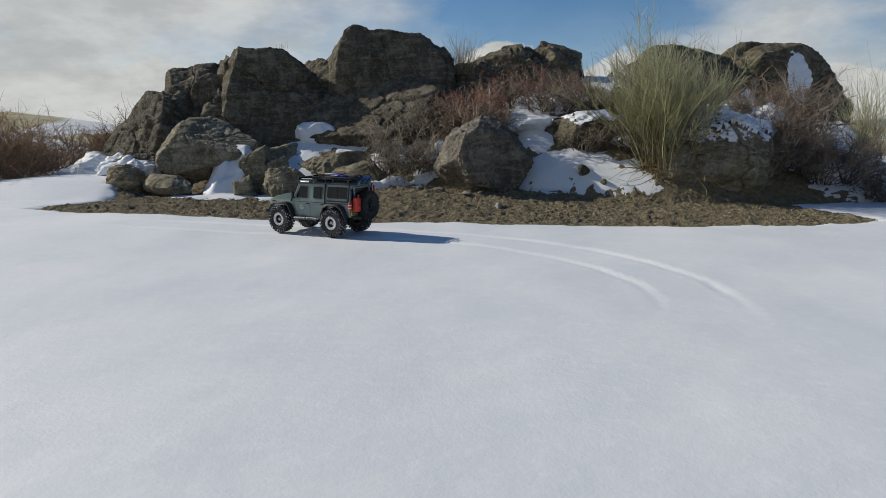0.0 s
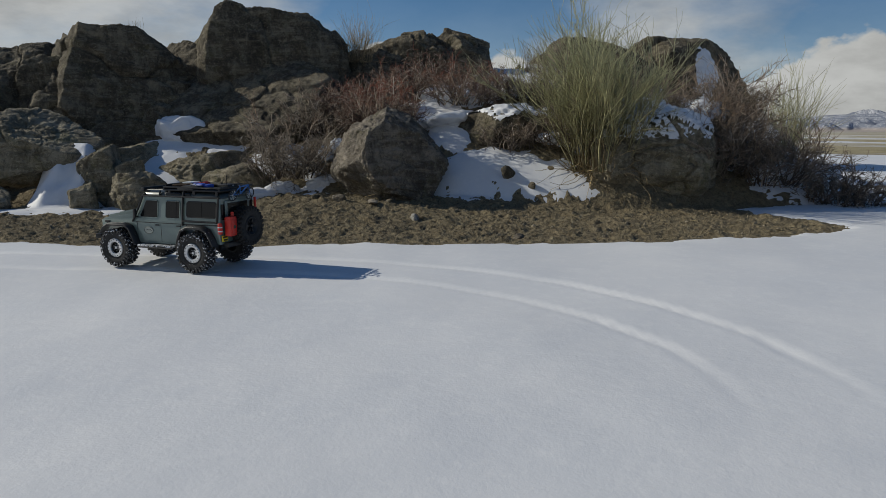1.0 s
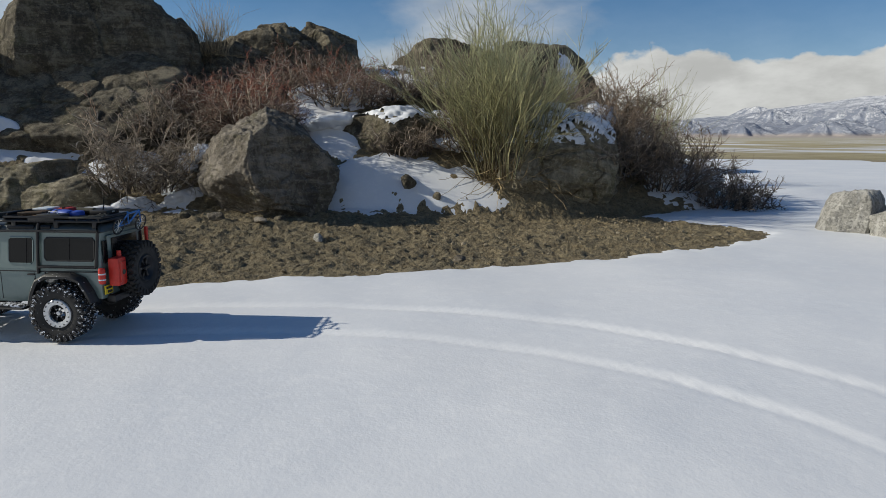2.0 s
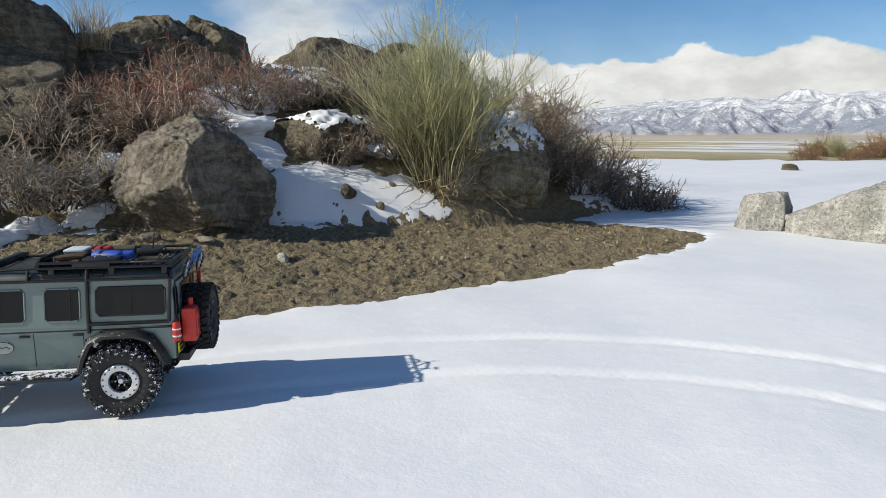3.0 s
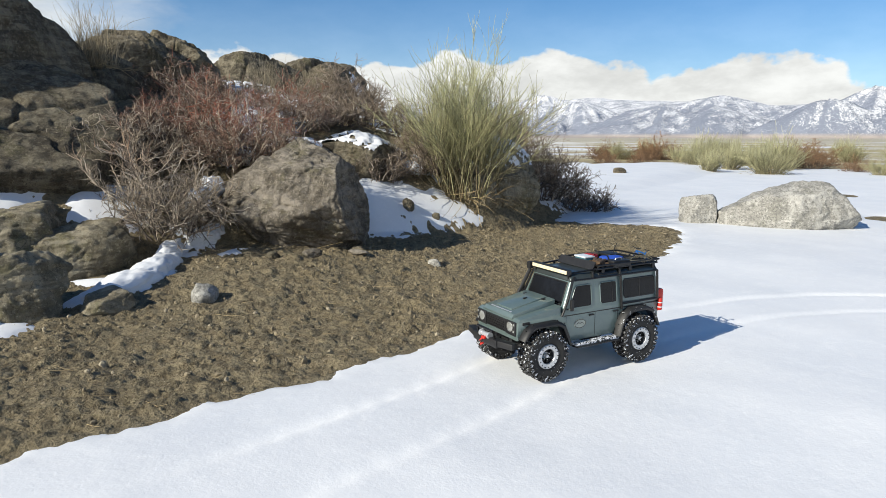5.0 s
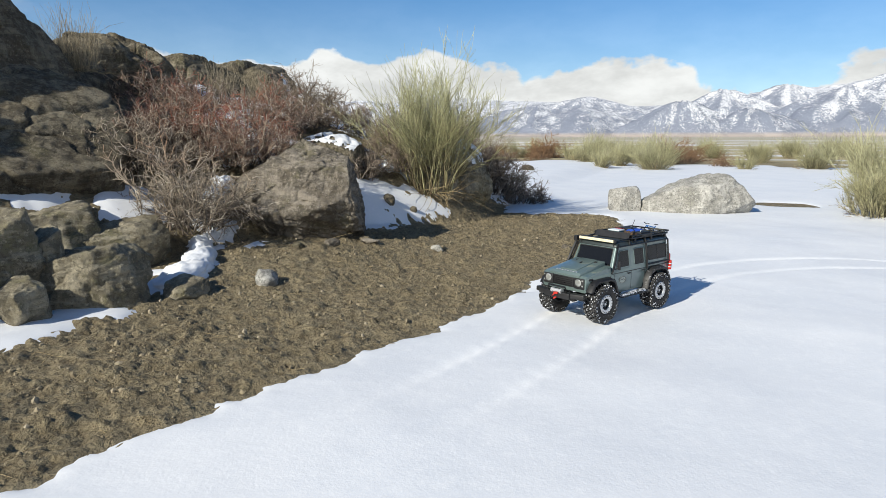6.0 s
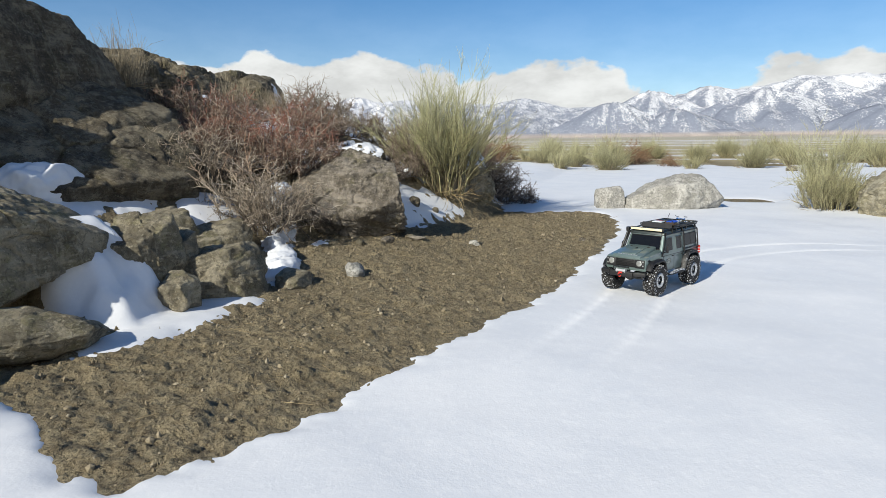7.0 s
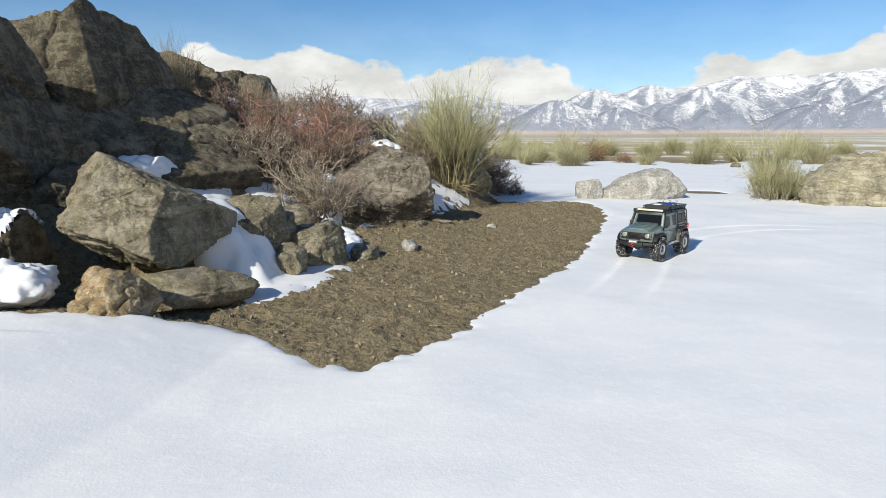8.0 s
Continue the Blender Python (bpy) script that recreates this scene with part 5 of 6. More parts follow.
def model_car():
    car = new("model_off_road_car")
    car.empty_display_size = 0.2
    tagged(car, "grey-green model off-roader with a loaded black roof rack on snow", "model car")

    # lower tub with both wheel openings
    tub = [(-0.254, 0.093), (-0.238, 0.093), (-0.228, 0.112), (-0.212, 0.137), (-0.188, 0.146), (-0.136, 0.146), (-0.113, 0.134), (-0.100, 0.108), (-0.094, 0.083),
           (0.084, 0.083), (0.094, 0.110), (0.106, 0.134), (0.126, 0.143), (0.196, 0.143), (0.216, 0.132), (0.228, 0.112), (0.238, 0.108), (0.240, 0.120), (0.240, 0.160), (0.236, 0.164), (0.10, 0.166), (0.094, 0.160), (-0.254, 0.160)]
    body = part("body", Shape().prism(tub, -0.0935, 0.0935, 0.004), PAINT, car, "grey-green painted body tub")
    part("waist_crease", Shape().prism([(-0.252, 0.1535), (0.09, 0.1535), (0.09, 0.1560), (-0.252, 0.1560)], -0.0943, 0.0943), BLACK, body)

    # cabin and roof
    cab = Shape()
    lv = [[(0.098, 0.158, 0.0935), (-0.254, 0.158, 0.0935)], [(0.060, 0.229, 0.0815), (-0.252, 0.229, 0.0815)]]
    ring = [[cab.bm.verts.new((sx * w, y, z)) for sx, (y, z, w) in ((-1, r[0]), (1, r[0]), (1, r[1]), (-1, r[1]))] for r in lv]
    for i in range(4):
        cab.bm.faces.new((ring[0][i], ring[0][(i + 1) % 4], ring[1][(i + 1) % 4], ring[1][i]))
    cab.bm.faces.new(ring[0][::-1]), cab.bm.faces.new(ring[1])
    bmesh.ops.bevel(cab.bm, geom=[e for e in cab.bm.edges if abs(e.verts[0].co.z - e.verts[1].co.z) > 0.03], offset=0.006, segments=3, affect="EDGES", profile=0.5)
    cabin = part("cabin", cab, PAINT, car)
    roof = Shape()
    rings = []
    for z, w, y0, y1 in ((0.228, 0.083, 0.063, -0.255), (0.233, 0.0825, 0.062, -0.254), (0.241, 0.078, 0.058, -0.250), (0.246, 0.068, 0.050, -0.242), (0.2475, 0.05, 0.035, -0.225)):
        rings.append([roof.bm.verts.new(v) for v in ((-w, y0, z), (w, y0, z), (w, y1, z), (-w, y1, z))])
    for a, b in zip(rings, rings[1:]):
        for i in range(4):
            roof.bm.faces.new((a[i], a[(i + 1) % 4], b[(i + 1) % 4], b[i]))
    roof.bm.faces.new(rings[-1]), roof.bm.faces.new(rings[0][::-1])
    bmesh.ops.bevel(roof.bm, geom=[e for e in roof.bm.edges if abs(e.verts[0].co.z - e.verts[1].co.z) > 0.001], offset=0.004, segments=2, affect="EDGES", profile=0.5)
    part("roof", roof, ROOF_PAINT, car, "dark glossy roof", angle=50)
    part("drip_rail", Shape().tube([(-0.0835, 0.062, 0.2285), (-0.0835, -0.254, 0.2285), (0.0835, -0.254, 0.2285), (0.0835, 0.062, 0.2285)], 0.0018, 6, True), BLACK, car)

    # bonnet: sloping, with a raised centre
    hood = Shape().prism([(0.100, 0.158), (0.238, 0.158), (0.240, 0.172), (0.232, 0.180), (0.100, 0.194)], -0.066, 0.066, 0.004)
    hood.prism([(0.100, 0.15), (0.236, 0.15), (0.238, 0.164), (0.230, 0.172), (0.100, 0.182)], -0.0925, 0.0925, 0.006)
    hood.box((0, 0.160, 0.1885), (0.07, 0.115, 0.006), 0.002, Matrix.Rotation(radians(-6), 3, "X"))
    bonnet = part("bonnet", hood, PAINT, car)
    for k in range(8):
        part("nose_bar", Shape().box((-0.042 + k * 0.012, 0.226, 0.1815), (0.0075, 0.0045, 0.0012), 0.0, Matrix.Rotation(radians(-8), 3, "X")), SILVER, bonnet)
    for x, y, w in ((-0.03, 0.118, 0.03), (0.03, 0.118, 0.03), (0.0, 0.15, 0.006)):
        part("bonnet_vent", Shape().box((x, y, 0.1925), (w, 0.012, 0.003), 0.001), BLACK, bonnet)
    part("bulkhead_vent", Shape().slab([(-0.075, 0.1005, 0.162), (0.075, 0.1005, 0.162), (0.075, 0.094, 0.176), (-0.075, 0.094, 0.176)], 0.0025), PAINT, cabin)

    # windscreen and its frame
    def screen(x, z):
        return (x, 0.098 - (z - 0.158) * 0.535 + 0.0015, z)
    part("windscreen", Shape().slab([screen(-0.074, 0.181), screen(0.074, 0.181), screen(0.069, 0.221), screen(-0.069, 0.221)], 0.0015), GLASS_DARK, cabin, "dark tinted windscreen")
    part("windscreen_frame", Shape().tube([screen(-0.076, 0.179), screen(0.076, 0.179), screen(0.071, 0.223), screen(-0.071, 0.223)], 0.0022, 6, True), BLACK, cabin)
    for a, b in ((-0.05, 0.0), (0.01, 0.055)):
        part("wiper", Shape().tube([screen(a, 0.180), screen(b, 0.186)], 0.0012, 5), BLACK, cabin)

    # side windows, front to rear, on both sides
    for side in (-1, 1):
        for y0, y1, z0, z1, yt in ((-0.004, 0.070, 0.171, 0.217, 0.050), (-0.095, -0.036, 0.171, 0.217, None), (-0.240, -0.122, 0.177, 0.217, None)):
            w = part("side_window", pane(side, y0, y1, z0, z1, yt), GLASS_DARK, cabin, "dark tinted side window")
            part("window_frame", pane_frame(side, y0, y1, z0, z1, yt), PAINT if y0 > -0.1 else BLACK, w)
            if y1 < 0:
                mid = y0 + (y1 - y0) * (0.27 if y1 > -0.1 else 0.5)
                part("glass_divider", Shape().tube([(side * (side_x(z0) + 0.0015), mid, z0), (side * (side_x(z1) + 0.0015), mid, z1)], 0.0009, 5), TUBE, w)
        for y0, y1 in ((-0.098, -0.034), (-0.137, -0.104)):
            s = Shape()
            s.box((side * 0.0808, (y0 + y1) / 2, 0.2385), (0.0035, y1 - y0, 0.0085), 0.0015, Matrix.Rotation(side * radians(-20), 3, "Y"))
            part("roof_window", s, GLASS_DARK, cabin)
        for y in (-0.002, -0.09):
            part("door_handle", Shape().box((side * 0.0955, y, 0.1475), (0.004, 0.017, 0.004), 0.0012), BLACK, body)
        for y in (0.084, -0.016, -0.098):
            part("door_seam", Shape().box((side * 0.0936, y, 0.121), (0.0010, 0.0010, 0.062)), BLACK, body)
        decal = Shape().lathe([(0.0, 0.0), (0.0105, 0.0), (0.0105, 0.0006), (0.0, 0.0006)], segments=28)
        for v in decal.bm.verts:
            v.co = Vector((side * (0.0938 + v.co.x), 0.036 + v.co.y * 1.9, 0.128 + v.co.z * 1.2))
        mark = part("door_emblem", decal, DECAL, body, "pale oval emblem")
        rim = [(side * 0.0949, 0.036 + 0.0185 * math.cos(a), 0.128 + 0.0115 * math.sin(a)) for a in np.linspace(0, 2 * math.pi, 25)[:-1]]
        part("emblem_shapes", Shape().tube(rim, 0.0006, 5, True).tube([(side * 0.0947, 0.024, 0.127), (side * 0.0947, 0.030, 0.131), (side * 0.0947, 0.036, 0.128), (side * 0.0947, 0.042, 0.131), (side * 0.0947, 0.048, 0.127)], 0.0007, 5), BLACK, mark)
        # flared arches
        for pts, name in (([(-0.238, 0.090), (-0.228, 0.112), (-0.212, 0.137), (-0.188, 0.146), (-0.136, 0.146), (-0.113, 0.134), (-0.100, 0.108), (-0.092, 0.080)], "rear_arch_flare"),
                          ([(0.082, 0.080), (0.094, 0.110), (0.106, 0.134), (0.126, 0.143), (0.196, 0.143), (0.216, 0.132), (0.230, 0.112)], "front_arch_flare")):
            s = Shape()
            cx = sum(p[0] for p in pts) / len(pts)
            rows = []
            for y, z in pts:
                d = Vector((y - cx, z - 0.095)).normalized()
                rows.append([s.bm.verts.new((side * x, y + d.x * o, z + d.y * o)) for x, o in ((0.088, -0.003), (0.088, 0.007), (0.097, 0.0085), (0.113, 0.006), (0.117, 0.002), (0.116, -0.004))])
            for a, b in zip(rows, rows[1:]):
                for i in range(6):
                    s.bm.faces.new((a[i], a[(i + 1) % 6], b[(i + 1) % 6], b[i]))
            s.bm.faces.new(rows[0]), s.bm.faces.new(rows[-1][::-1])
            flare = part(name, s, BLACK_SNOWY if name[0] == "r" else BLACK, car, "black arch flare dusted with snow" if name[0] == "r" else "", angle=45)
            studs = Shape()
            for y, z in pts[1:-1]:
                d = Vector((y - cx, z - 0.095)).normalized()
                studs.lathe([(0.0, 0.0015), (0.0016, 0.001), (0.0016, -0.002)], (side * 0.106, y + d.x * 0.0085, z + d.y * 0.0085), 6, Matrix.Rotation(radians(90), 3, "Y"))
            tagged(part("flare_bolts", studs, TUBE, flare), kind="stuff")
        # step, mirror, exterior cage
        step = Shape().box((side * 0.108, -0.008, 0.079), (0.024, 0.150, 0.006), 0.002)
        s2 = part("side_step", step, STEP_SNOWY, car, "black step under packed snow")
        part("step_rail", Shape().tube([(side * 0.098, -0.085, 0.074), (side * 0.121, -0.080, 0.074), (side * 0.121, 0.064, 0.074), (side * 0.098, 0.069, 0.074)], 0.0028, 8), BLACK, s2)
        mirror = part("door_mirror", Shape().box((side * 0.108, 0.078, 0.182), (0.009, 0.008, 0.024), 0.002), BLACK, car)
        part("mirror_arm", Shape().tube([(side * 0.092, 0.080, 0.170), (side * 0.106, 0.079, 0.174)], 0.002, 6), BLACK, mirror)
        cage = Shape()
        cage.tube([(side * 0.0965, 0.101, 0.156), (side * 0.0925, 0.078, 0.192), (side * 0.0865, 0.060, 0.2285), (side * 0.0830, 0.050, 0.238)], 0.0032, 8)
        cage.tube([(side * 0.0975, -0.109, 0.150), (side * 0.0930, -0.109, 0.190), (side * 0.0870, -0.109, 0.2285), (side * 0.0800, -0.109, 0.2475)], 0.0034, 8)
        cage.tube([(side * 0.0970, -0.109, 0.1655), (side * 0.0970, -0.246, 0.1655)], 0.0030, 8)
        cage.tube([(side * 0.0970, -0.246, 0.1655), (side * 0.0870, -0.250, 0.2285), (side * 0.0780, -0.243, 0.248)], 0.0034, 8)
        cage.tube([(side * 0.0865, -0.012, 0.2285), (side * 0.0805, -0.012, 0.2475)], 0.0030, 8)
        cage.tube([(side * 0.0865, 0.060, 0.2300), (side * 0.0875, -0.250, 0.2300)], 0.0026, 8)
        part("outer_cage", cage, TUBE, car, "black tubular cage")
        # tail lamps
        lamp = part("tail_lamp", Shape().lathe([(0.0, 0.019), (0.006, 0.017), (0.0075, 0.012), (0.0075, -0.014), (0.006, -0.018), (0.0, -0.019)], (side * 0.096, -0.258, 0.146), 12, Matrix.Rotation(radians(90), 3, "Y")), RED, car, "red tail lamp with white bands")
        part("lamp_bands", Shape().lathe([(0.0079, 0.003), (0.0079, 0.0)], (side * 0.096, -0.258, 0.140), 12, Matrix.Rotation(radians(90), 3, "Y")).lathe([(0.0079, 0.003), (0.0079, 0.0)], (side * 0.096, -0.258, 0.153), 12, Matrix.Rotation(radians(90), 3, "Y")), WHITE, lamp)

    # nose: grille, headlamps, bumper with winch
    part("grille", Shape().box((0, 0.2405, 0.140), (0.088, 0.006, 0.036), 0.002), BLACK, car)
    for k in range(5):
        part("grille_slat", Shape().box((0, 0.2440, 0.127 + 0.0065 * k), (0.080, 0.003, 0.0022)), TUBE, car)
    for side in (-1, 1):
        surround = part("headlamp_surround", Shape().box((side * 0.067, 0.2410, 0.140), (0.044, 0.007, 0.040), 0.003), BLACK, car)
        part("headlamp", Shape().lathe([(0.0, 0.0012), (0.008, 0.0010), (0.012, 0.0004), (0.0125, 0.0), (0.014, 0.0), (0.014, -0.003)], (side * 0.065, 0.2445, 0.141), 24, Matrix.Rotation(radians(90), 3, "Z")), LENS, surround, "round clear headlamp")
        part("marker_lamp", Shape().box((side * 0.083, 0.2450, 0.150), (0.006, 0.002, 0.006), 0.001).box((side * 0.083, 0.2450, 0.132), (0.006, 0.002, 0.006), 0.001), LENS, surround)
        part("wing_vent", Shape().box((side * 0.0940, 0.2140, 0.152), (0.002, 0.022, 0.009), 0.001), BLACK, body)
    bumper = Shape().box((0, 0.258, 0.098), (0.110, 0.026, 0.022), 0.004)
    for side in (-1, 1):
        bumper.box((side * 0.078, 0.252, 0.101), (0.050, 0.022, 0.017), 0.004, Matrix.Rotation(side * radians(-16), 3, "Z"))
    bump = part("front_bumper", bumper, BLACK, car, "", Matrix.Translation((0, 0.008, -0.003)))
    part("bull_bar", Shape().tube([(-0.040, 0.262, 0.105), (-0.036, 0.268, 0.128), (0.036, 0.268, 0.128), (0.040, 0.262, 0.105)], 0.0034, 8), TUBE, bump)
    part("winch", Shape().lathe([(0.0, 0.022), (0.009, 0.022), (0.009, 0.016), (0.0065, 0.015), (0.0065, -0.015), (0.009, -0.016), (0.009, -0.022), (0.0, -0.022)], (0, 0.266, 0.112), 16), SILVER, bump)
    part("tow_hook", Shape().tube([(0.004, 0.274, 0.102), (0.010, 0.278, 0.094), (0.002, 0.280, 0.086), (-0.006, 0.278, 0.092)], 0.0028, 8).box((0.0, 0.273, 0.104), (0.016, 0.006, 0.006), 0.001), RED, bump, "red tow hook")
    part("front_axle", Shape().tube([(-0.08, HUB_Y, 0.064), (0.08, HUB_Y, 0.064)], 0.009, 10).lathe([(0.0, 0.016), (0.014, 0.013), (0.018, 0.0), (0.014, -0.013), (0.0, -0.016)], (0.02, HUB_Y, 0.064), 14), BLACK, car)
    part("rear_axle", Shape().tube([(-0.08, -HUB_Y, 0.064), (0.08, -HUB_Y, 0.064)], 0.009, 10).lathe([(0.0, 0.016), (0.014, 0.013), (0.018, 0.0), (0.014, -0.013), (0.0, -0.016)], (0.02, -HUB_Y, 0.064), 14), BLACK, car)
    for side in (-1, 1):
        for y in (HUB_Y - 0.018, -HUB_Y + 0.018):
            part("shock_absorber", Shape().tube([(side * 0.062, y, 0.068), (side * 0.056, y * 0.93, 0.135)], 0.0065, 8), TUBE, car)
    part("chassis", Shape().box((0.035, 0, 0.092), (0.014, 0.44, 0.016), 0.003).box((-0.035, 0, 0.092), (0.014, 0.44, 0.016), 0.003).box((0, 0.0, 0.088), (0.05, 0.10, 0.03), 0.006), BLACK, car)

    # tail: door, rear window, bumper, plate, spare wheel, fuel can, jack
    part("tail_door", Shape().box((0.0, -0.2555, 0.158), (0.130, 0.005, 0.124), 0.002), PAINT, car)
    part("rear_window", Shape().box((0.0, -0.2590, 0.192), (0.104, 0.003, 0.044), 0.001), GLASS_DARK, car, "dark rear window")
    for side in (-1, 1):
        part("corner_window", Shape().box((side * 0.074, -0.2560, 0.192), (0.016, 0.003, 0.040), 0.001), GLASS_DARK, car)
    part("rear_bumper", Shape().box((0, -0.262, 0.090), (0.150, 0.022, 0.016), 0.004), BLACK, car)
    part("tow_hitch", Shape().box((0, -0.280, 0.085), (0.014, 0.026, 0.008), 0.002).lathe([(0.0, 0.005), (0.005, 0.0), (0.0, -0.005)], (0, -0.292, 0.091), 10), BLACK, car)
    plate = part("rear_plate", Shape().box((-0.074, -0.2575, 0.112), (0.030, 0.002, 0.020), 0.0008), YELLOW, car, "yellow plate with plain dark bars")
    part("plate_bars", Shape().box((-0.074, -0.2588, 0.1165), (0.022, 0.001, 0.0055)).box((-0.072, -0.2588, 0.1075), (0.018, 0.001, 0.0055)), BLACK, plate)
    part("spare_carrier", Shape().tube([(0.014, -0.256, 0.146), (0.014, -0.284, 0.146)], 0.012, 10).box((0.0, -0.262, 0.150), (0.11, 0.008, 0.012), 0.002), BLACK, car)
    wheel(car, "spare_wheel", SPARE, None, 0.044, Matrix.Translation((0.014, -0.282, 0.145)) @ Matrix.Rotation(radians(-90), 4, "Z"))
    can = Shape().box((-0.064, -0.276, 0.151), (0.034, 0.026, 0.062), 0.006)
    can.box((-0.064, -0.2895, 0.151), (0.022, 0.003, 0.046), 0.0012)
    jerry = part("fuel_can", can, RED, car, "red plastic fuel can")
    part("can_badge", Shape().lathe([(0.0, 0.0015), (0.0055, 0.0012), (0.006, 0.0)], (-0.064, -0.2912, 0.151), 14, Matrix.Rotation(radians(-90), 3, "Z")), KHAKI, jerry)
    part("can_spout", Shape().lathe([(0.0, 0.008), (0.005, 0.008), (0.005, -0.004)], (-0.054, -0.276, 0.184), 10, Matrix.Rotation(radians(-90), 3, "Y")), RED, jerry)
    part("jack", Shape().box((0.0865, -0.266, 0.165), (0.007, 0.007, 0.112), 0.0015).box((0.0865, -0.268, 0.125), (0.016, 0.014, 0.018), 0.003), RED, car, "red lifting jack strapped upright")

    # snorkel on the right wing, lamp bar over the windscreen
    part("snorkel", Shape().tube([(0.099, 0.150, 0.150), (0.101, 0.112, 0.158), (0.097, 0.088, 0.196), (0.091, 0.066, 0.234)], 0.0055, 8).box((0.091, 0.066, 0.244), (0.014, 0.016, 0.020), 0.003), BLACK, car)
    bar = part("lamp_bar", Shape().box((0, 0.064, 0.250), (0.158, 0.012, 0.014), 0.002), BLACK, car)
    part("lamp_bar_lens", Shape().box((0, 0.0708, 0.250), (0.148, 0.002, 0.0095), 0.0006), LED, bar, "pale strip of lamps")
    for x in (-0.07, 0.07):
        part("lamp_bar_bracket", Shape().box((x, 0.058, 0.240), (0.004, 0.01, 0.018)), BLACK, bar)

    # roof rack
    rack = part("roof_rack", Shape().tube([(-0.080, -0.026, 0.2515), (0.080, -0.026, 0.2515), (0.080, -0.254, 0.2515), (-0.080, -0.254, 0.2515)], 0.0030, 8, True), TUBE, car, "black tubular roof rack")
    part("top_rail", Shape().tube([(-0.083, -0.030, 0.2610), (0.083, -0.030, 0.2610), (0.083, -0.258, 0.2610), (-0.083, -0.258, 0.2610)], 0.0028, 8, True), TUBE, rack)
    # solid sheet in place of a net, added so the rack casts an unbroken shadow
    part("rack_floor", Shape().box((0, -0.140, 0.2492), (0.156, 0.224, 0.0016)), BLACK, rack)
    for k in range(11):
        y = -0.036 - 0.0215 * k
        part("cross_bar", Shape().tube([(-0.080, y, 0.2515), (0.080, y, 0.2515)], 0.0018, 6), TUBE, rack)
    for side in (-1, 1):
        for y in (-0.030, -0.087, -0.144, -0.201, -0.2515):
            part("rail_post", Shape().tube([(side * 0.080, y, 0.2515), (side * 0.083, y, 0.2610)], 0.0020, 6), TUBE, rack)
        part("side_plate", Shape().box((side * 0.0835, -0.118, 0.258), (0.002, 0.062, 0.010), 0.0008), BLACK, rack)
        for y in (-0.05, -0.15, -0.24):
            part("rack_foot", Shape().box((side * 0.079, y, 0.2440), (0.006, 0.010, 0.014), 0.001), BLACK, rack)
    part("wind_deflector", Shape().slab([(-0.074, -0.018, 0.2490), (0.074, -0.018, 0.2490), (0.072, -0.030, 0.2700), (-0.072, -0.030, 0.2700)], 0.0025), BLACK, rack)
    for side in (-1, 1):
        part("front_rack_bar", Shape().tube([(side * 0.072, 0.055, 0.2480), (side * 0.078, -0.026, 0.2515)], 0.0026, 6), TUBE, rack)
    part("aerial", Shape().tube([(0.03, -0.19, 0.25), (0.032, -0.196, 0.278), (0.026, -0.20, 0.296)], 0.0012, 5), TUBE, rack)

    # wheels
    first = None
    for x, y in ((-1, 1), (-1, -1), (1, 1), (1, -1)):
        at = Matrix.Translation((x * HUB_X, y * HUB_Y, R_TYRE)) @ Matrix.Rotation(radians(180 if x < 0 else 0), 4, "Z") @ Matrix.Rotation(radians(17 * y + 40 * x), 4, "X")
        first = wheel(car, "wheel", TYRE, SILVER, 0.050, at) if first is None else again(first, car, at) and first
    taller(car)
    return car


CAB_LIFT = 0.015


def taller(car):
    """Draw the cabin up above the waist and let the bonnet fall towards the nose."""
    done = set()
    for ob in car.children_recursive:
        wheels = {ob.name.split(".")[0], ob.parent.name.split(".")[0]} & {"wheel", "spare_wheel"}
        if ob.type != "MESH" or wheels or ob.data.name in done:
            continue
        done.add(ob.data.name)
        co = np.empty(len(ob.data.vertices) * 3, dtype=np.float32)
        ob.data.vertices.foreach_get("co", co)
        co = co.reshape(-1, 3)
        co[:, 2] += CAB_LIFT * smooth(0.160, 0.232, co[:, 2]) * (1 - smooth(0.08, 0.11, co[:, 1])) - 0.009 * smooth(0.12, 0.24, co[:, 1]) * smooth(0.150, 0.172, co[:, 2])
        ob.data.vertices.foreach_set("co", co.ravel())
        ob.data.update()


CAR_SCALE = 0.985
CAR_AT = pose(-0.458, 3.254, -0.018, 0, 0, 59.5) @ Matrix.Scale(CAR_SCALE, 4)
the_car = model_car()
the_car.matrix_world = CAR_AT


def load(name, label, category, *pieces):
    """Something lying on the roof rack, a thing of its own; pieces: (part name, shape, material)."""
    root = new(name)
    root.empty_display_size = 0.02
    root.matrix_world = CAR_AT @ Matrix.Translation((0, 0, 0.2533 + CAB_LIFT)) @ Matrix.Diagonal((1, 1, 0.66, 1)) @ Matrix.Translation((0, 0, -0.2583))
    tagged(root, label, category, "load on the roof rack")
    for title, shape, material in pieces:
        part(title, shape, material, root)


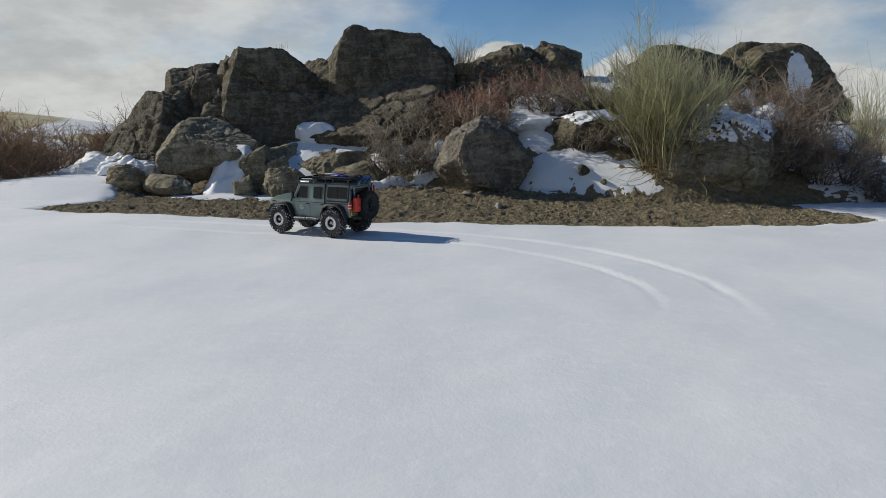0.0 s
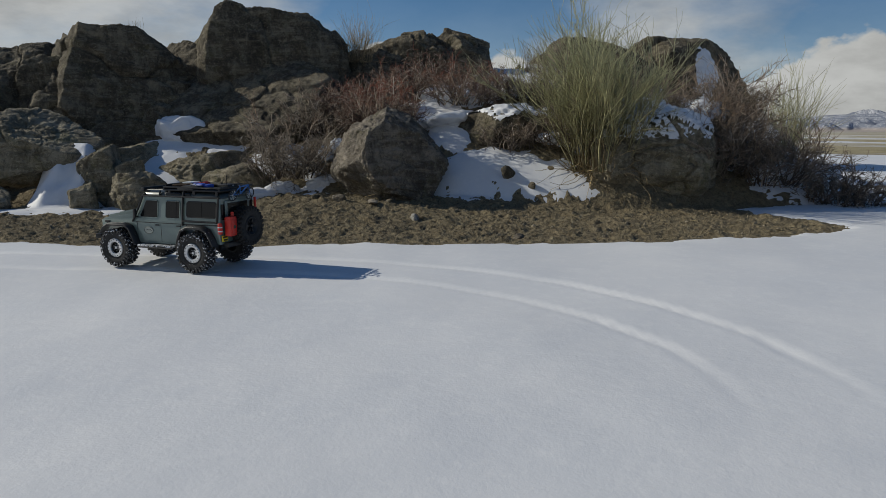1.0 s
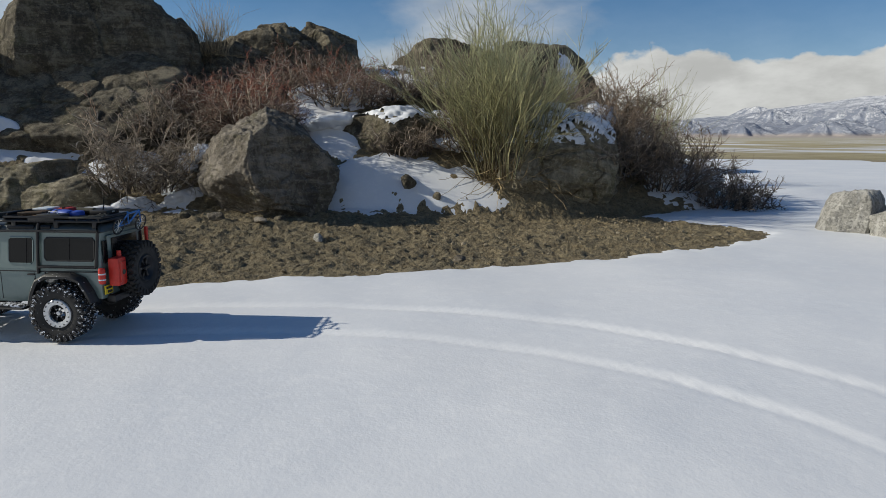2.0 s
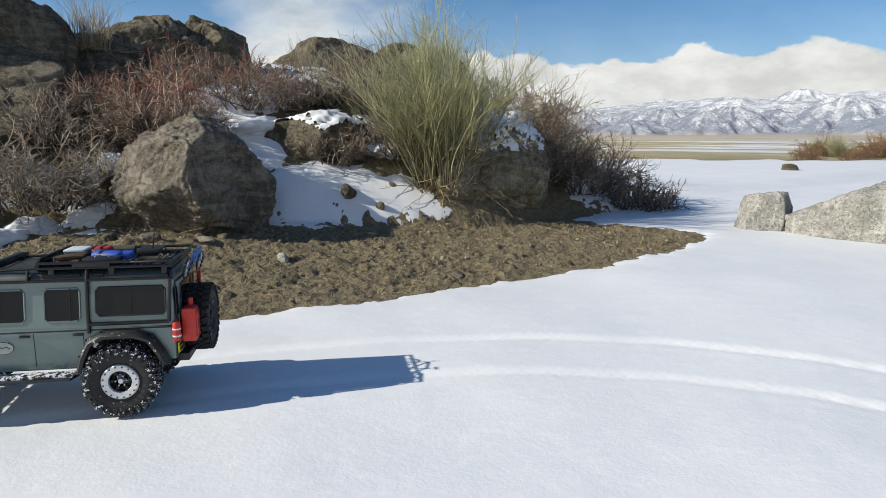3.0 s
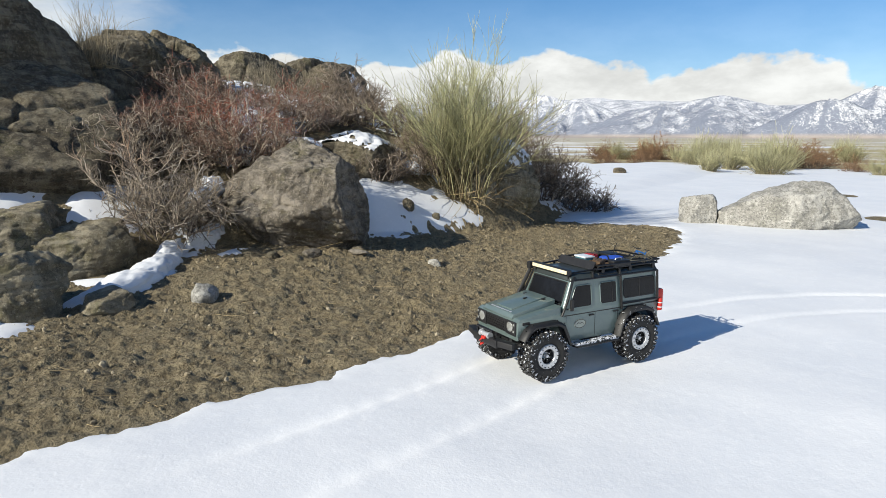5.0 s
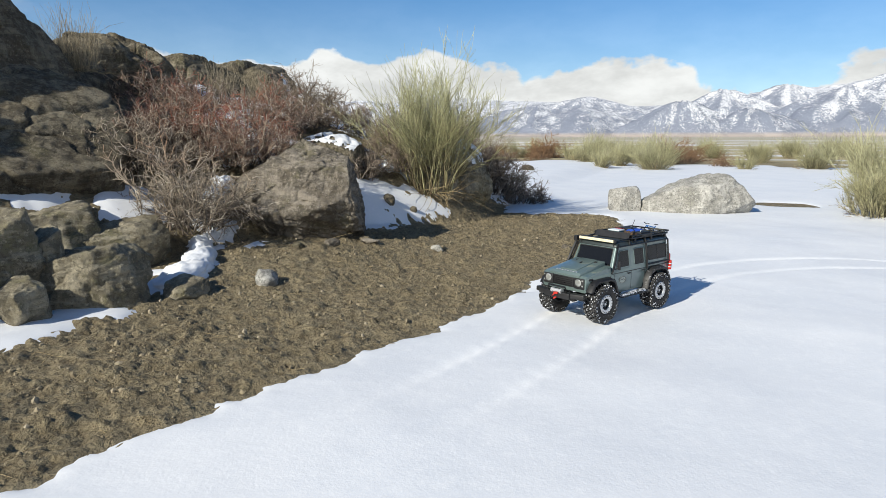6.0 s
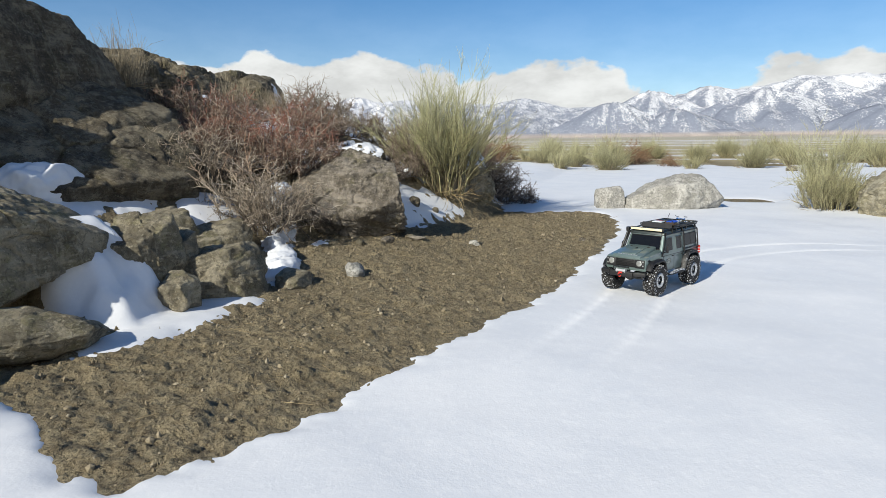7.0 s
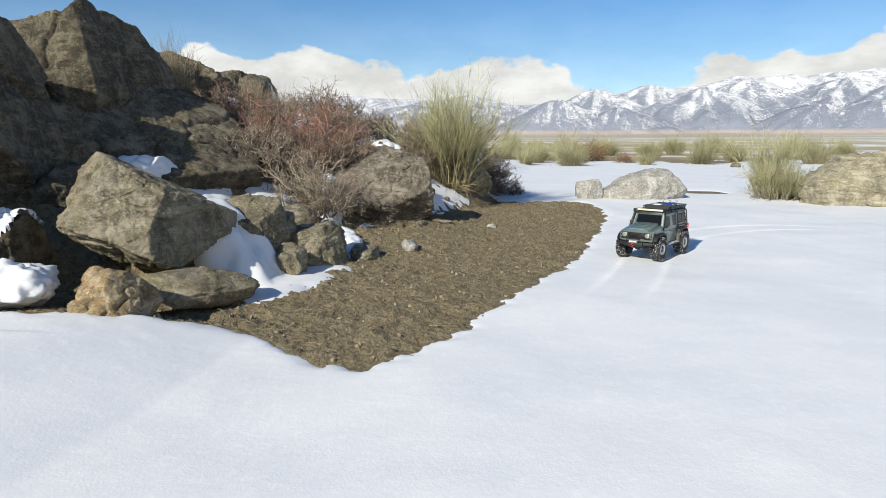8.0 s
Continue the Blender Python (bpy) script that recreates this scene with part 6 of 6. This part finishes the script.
load("cool_box", "small white and teal cool box on the roof rack", "box", ("box", Shape().box((0.012, -0.064, 0.2705), (0.046, 0.034, 0.022), 0.004), TEAL), ("lid", Shape().box((0.012, -0.064, 0.2845), (0.048, 0.036, 0.007), 0.002), WHITE))
load("red_bag", "red cloth bag tied to the roof rack", "bag", ("bag", Shape().box((0.030, -0.104, 0.274), (0.036, 0.030, 0.026), 0.009), RED_DARK), ("strap", Shape().tube([(0.048, -0.104, 0.262), (0.046, -0.104, 0.2875), (0.014, -0.104, 0.2875), (0.012, -0.104, 0.262)], 0.0016, 6), BLACK))
load("bedroll", "rolled blue sleeping mat strapped to the roof rack", "bedroll", ("roll", Shape().lathe([(0.0, 0.028), (0.012, 0.027), (0.0145, 0.022), (0.0135, 0.006), (0.0150, -0.006), (0.0145, -0.022), (0.012, -0.027), (0.0, -0.028)], (-0.022, -0.128, 0.2725), 20, Matrix.Rotation(radians(70), 3, "Z")), BLUE), ("strap", Shape().lathe([(0.0155, 0.012), (0.0155, 0.008)], (-0.022, -0.128, 0.2725), 18, Matrix.Rotation(radians(70), 3, "Z")), BLACK))
load("blue_bag", "blue cloth bag on the roof rack", "bag", ("bag", Shape().box((-0.018, -0.158, 0.2710), (0.034, 0.026, 0.022), 0.007), BLUE))
load("firewood", "bundle of short brown logs on the roof rack", "firewood", *[("log", Shape().lathe([(0.0, 0.024), (0.0062, 0.024), (0.0066, 0.0), (0.0060, -0.024), (0.0, -0.024)], (-0.052 + 0.013 * (k % 4), -0.066 - 0.004 * (k // 4), 0.2655 + 0.011 * (k // 4)), 9, Matrix.Rotation(radians(80 + 9 * k), 3, "Z")), WOOD) for k in range(7)])
load("tool_box", "small black tool box on the roof rack", "box", ("box", Shape().box((-0.056, -0.128, 0.2680), (0.032, 0.060, 0.019), 0.003), BLACK), ("handle", Shape().tube([(-0.056, -0.140, 0.277), (-0.056, -0.138, 0.284), (-0.056, -0.118, 0.284), (-0.056, -0.116, 0.277)], 0.0016, 6), SILVER))
load("canvas_roll", "khaki canvas roll on the roof rack", "canvas", ("roll", Shape().lathe([(0.0, 0.034), (0.010, 0.034), (0.0115, 0.0), (0.010, -0.034), (0.0, -0.034)], (0.060, -0.120, 0.2700), 16, Matrix.Rotation(radians(90), 3, "Z")), KHAKI), ("strap", Shape().lathe([(0.0122, 0.016), (0.0122, 0.012)], (0.060, -0.120, 0.2700), 16, Matrix.Rotation(radians(90), 3, "Z")), BLACK))
load("black_case", "black case on the roof rack", "case", ("case", Shape().box((0.045, -0.188, 0.2680), (0.052, 0.044, 0.018), 0.003), BLACK), ("clasp", Shape().box((0.045, -0.2105, 0.270), (0.010, 0.002, 0.006), 0.0008), SILVER))
load("tow_rope", "coiled pale rope on the roof rack", "rope", ("coil", Shape().tube([((0.018 + 0.0008 * k) * math.cos(k * 0.5) - 0.048, (0.018 + 0.0008 * k) * math.sin(k * 0.5) - 0.205, 0.2615 + 0.0012 * (k % 12)) for k in range(38)], 0.0020, 6), KHAKI))


def model_bike():
    """A doll-sized bicycle hung over the tail of the rack."""
    root = new("model_bicycle")
    root.empty_display_size = 0.02
    root.matrix_world = CAR_AT @ Matrix.Translation((0.004, -0.274, 0.236 + CAB_LIFT)) @ Matrix.Rotation(radians(-6), 4, "Z") @ Matrix.Rotation(radians(14), 4, "X")
    tagged(root, "tiny blue model bicycle hung on the rear of the roof rack", "bicycle")
    a, b = Vector((-0.040, 0, 0.0)), Vector((0.040, 0, 0.0))
    crank, seat, head = Vector((-0.006, 0, 0.003)), Vector((-0.016, 0, 0.033)), Vector((0.027, 0, 0.031))
    part("frame", Shape().tube([crank, seat], 0.0022, 6).tube([crank, head], 0.0024, 6).tube([seat * 0.8 + crank * 0.2, head], 0.0022, 6).tube([seat * 0.75 + crank * 0.25, a], 0.0015, 6).tube([crank, a], 0.0015, 6).tube([head, b], 0.0018, 6), BLUE_BIKE, root)
    part("saddle", Shape().box(seat + Vector((-0.002, 0, 0.006)), (0.016, 0.007, 0.003), 0.001), BLACK, root)
    part("handlebar", Shape().tube([head + Vector((0.001, -0.016, 0.010)), head + Vector((0.001, 0, 0.006)), head + Vector((0.001, 0.016, 0.010))], 0.0013, 6), BLACK, root)
    part("crank_set", Shape().lathe([(0.0, 0.001), (0.006, 0.001), (0.006, -0.001), (0.0, -0.001)], crank, 14, Matrix.Rotation(radians(90), 3, "Z")), BLACK, root)
    for c in (a, b):
        rim = Shape().tube([c + Vector((0.0185 * math.cos(t), 0, 0.0185 * math.sin(t))) for t in np.linspace(0, 2 * math.pi, 29)[:-1]], 0.0020, 6, True)
        w = part("bike_wheel", rim, BLACK, root)
        spokes = Shape()
        for k in range(10):
            t = math.pi * k / 5
            spokes.tube([c, c + Vector((0.018 * math.cos(t), 0, 0.018 * math.sin(t)))], 0.0005, 4)
        part("spokes", spokes, SILVER, w)


model_bike()
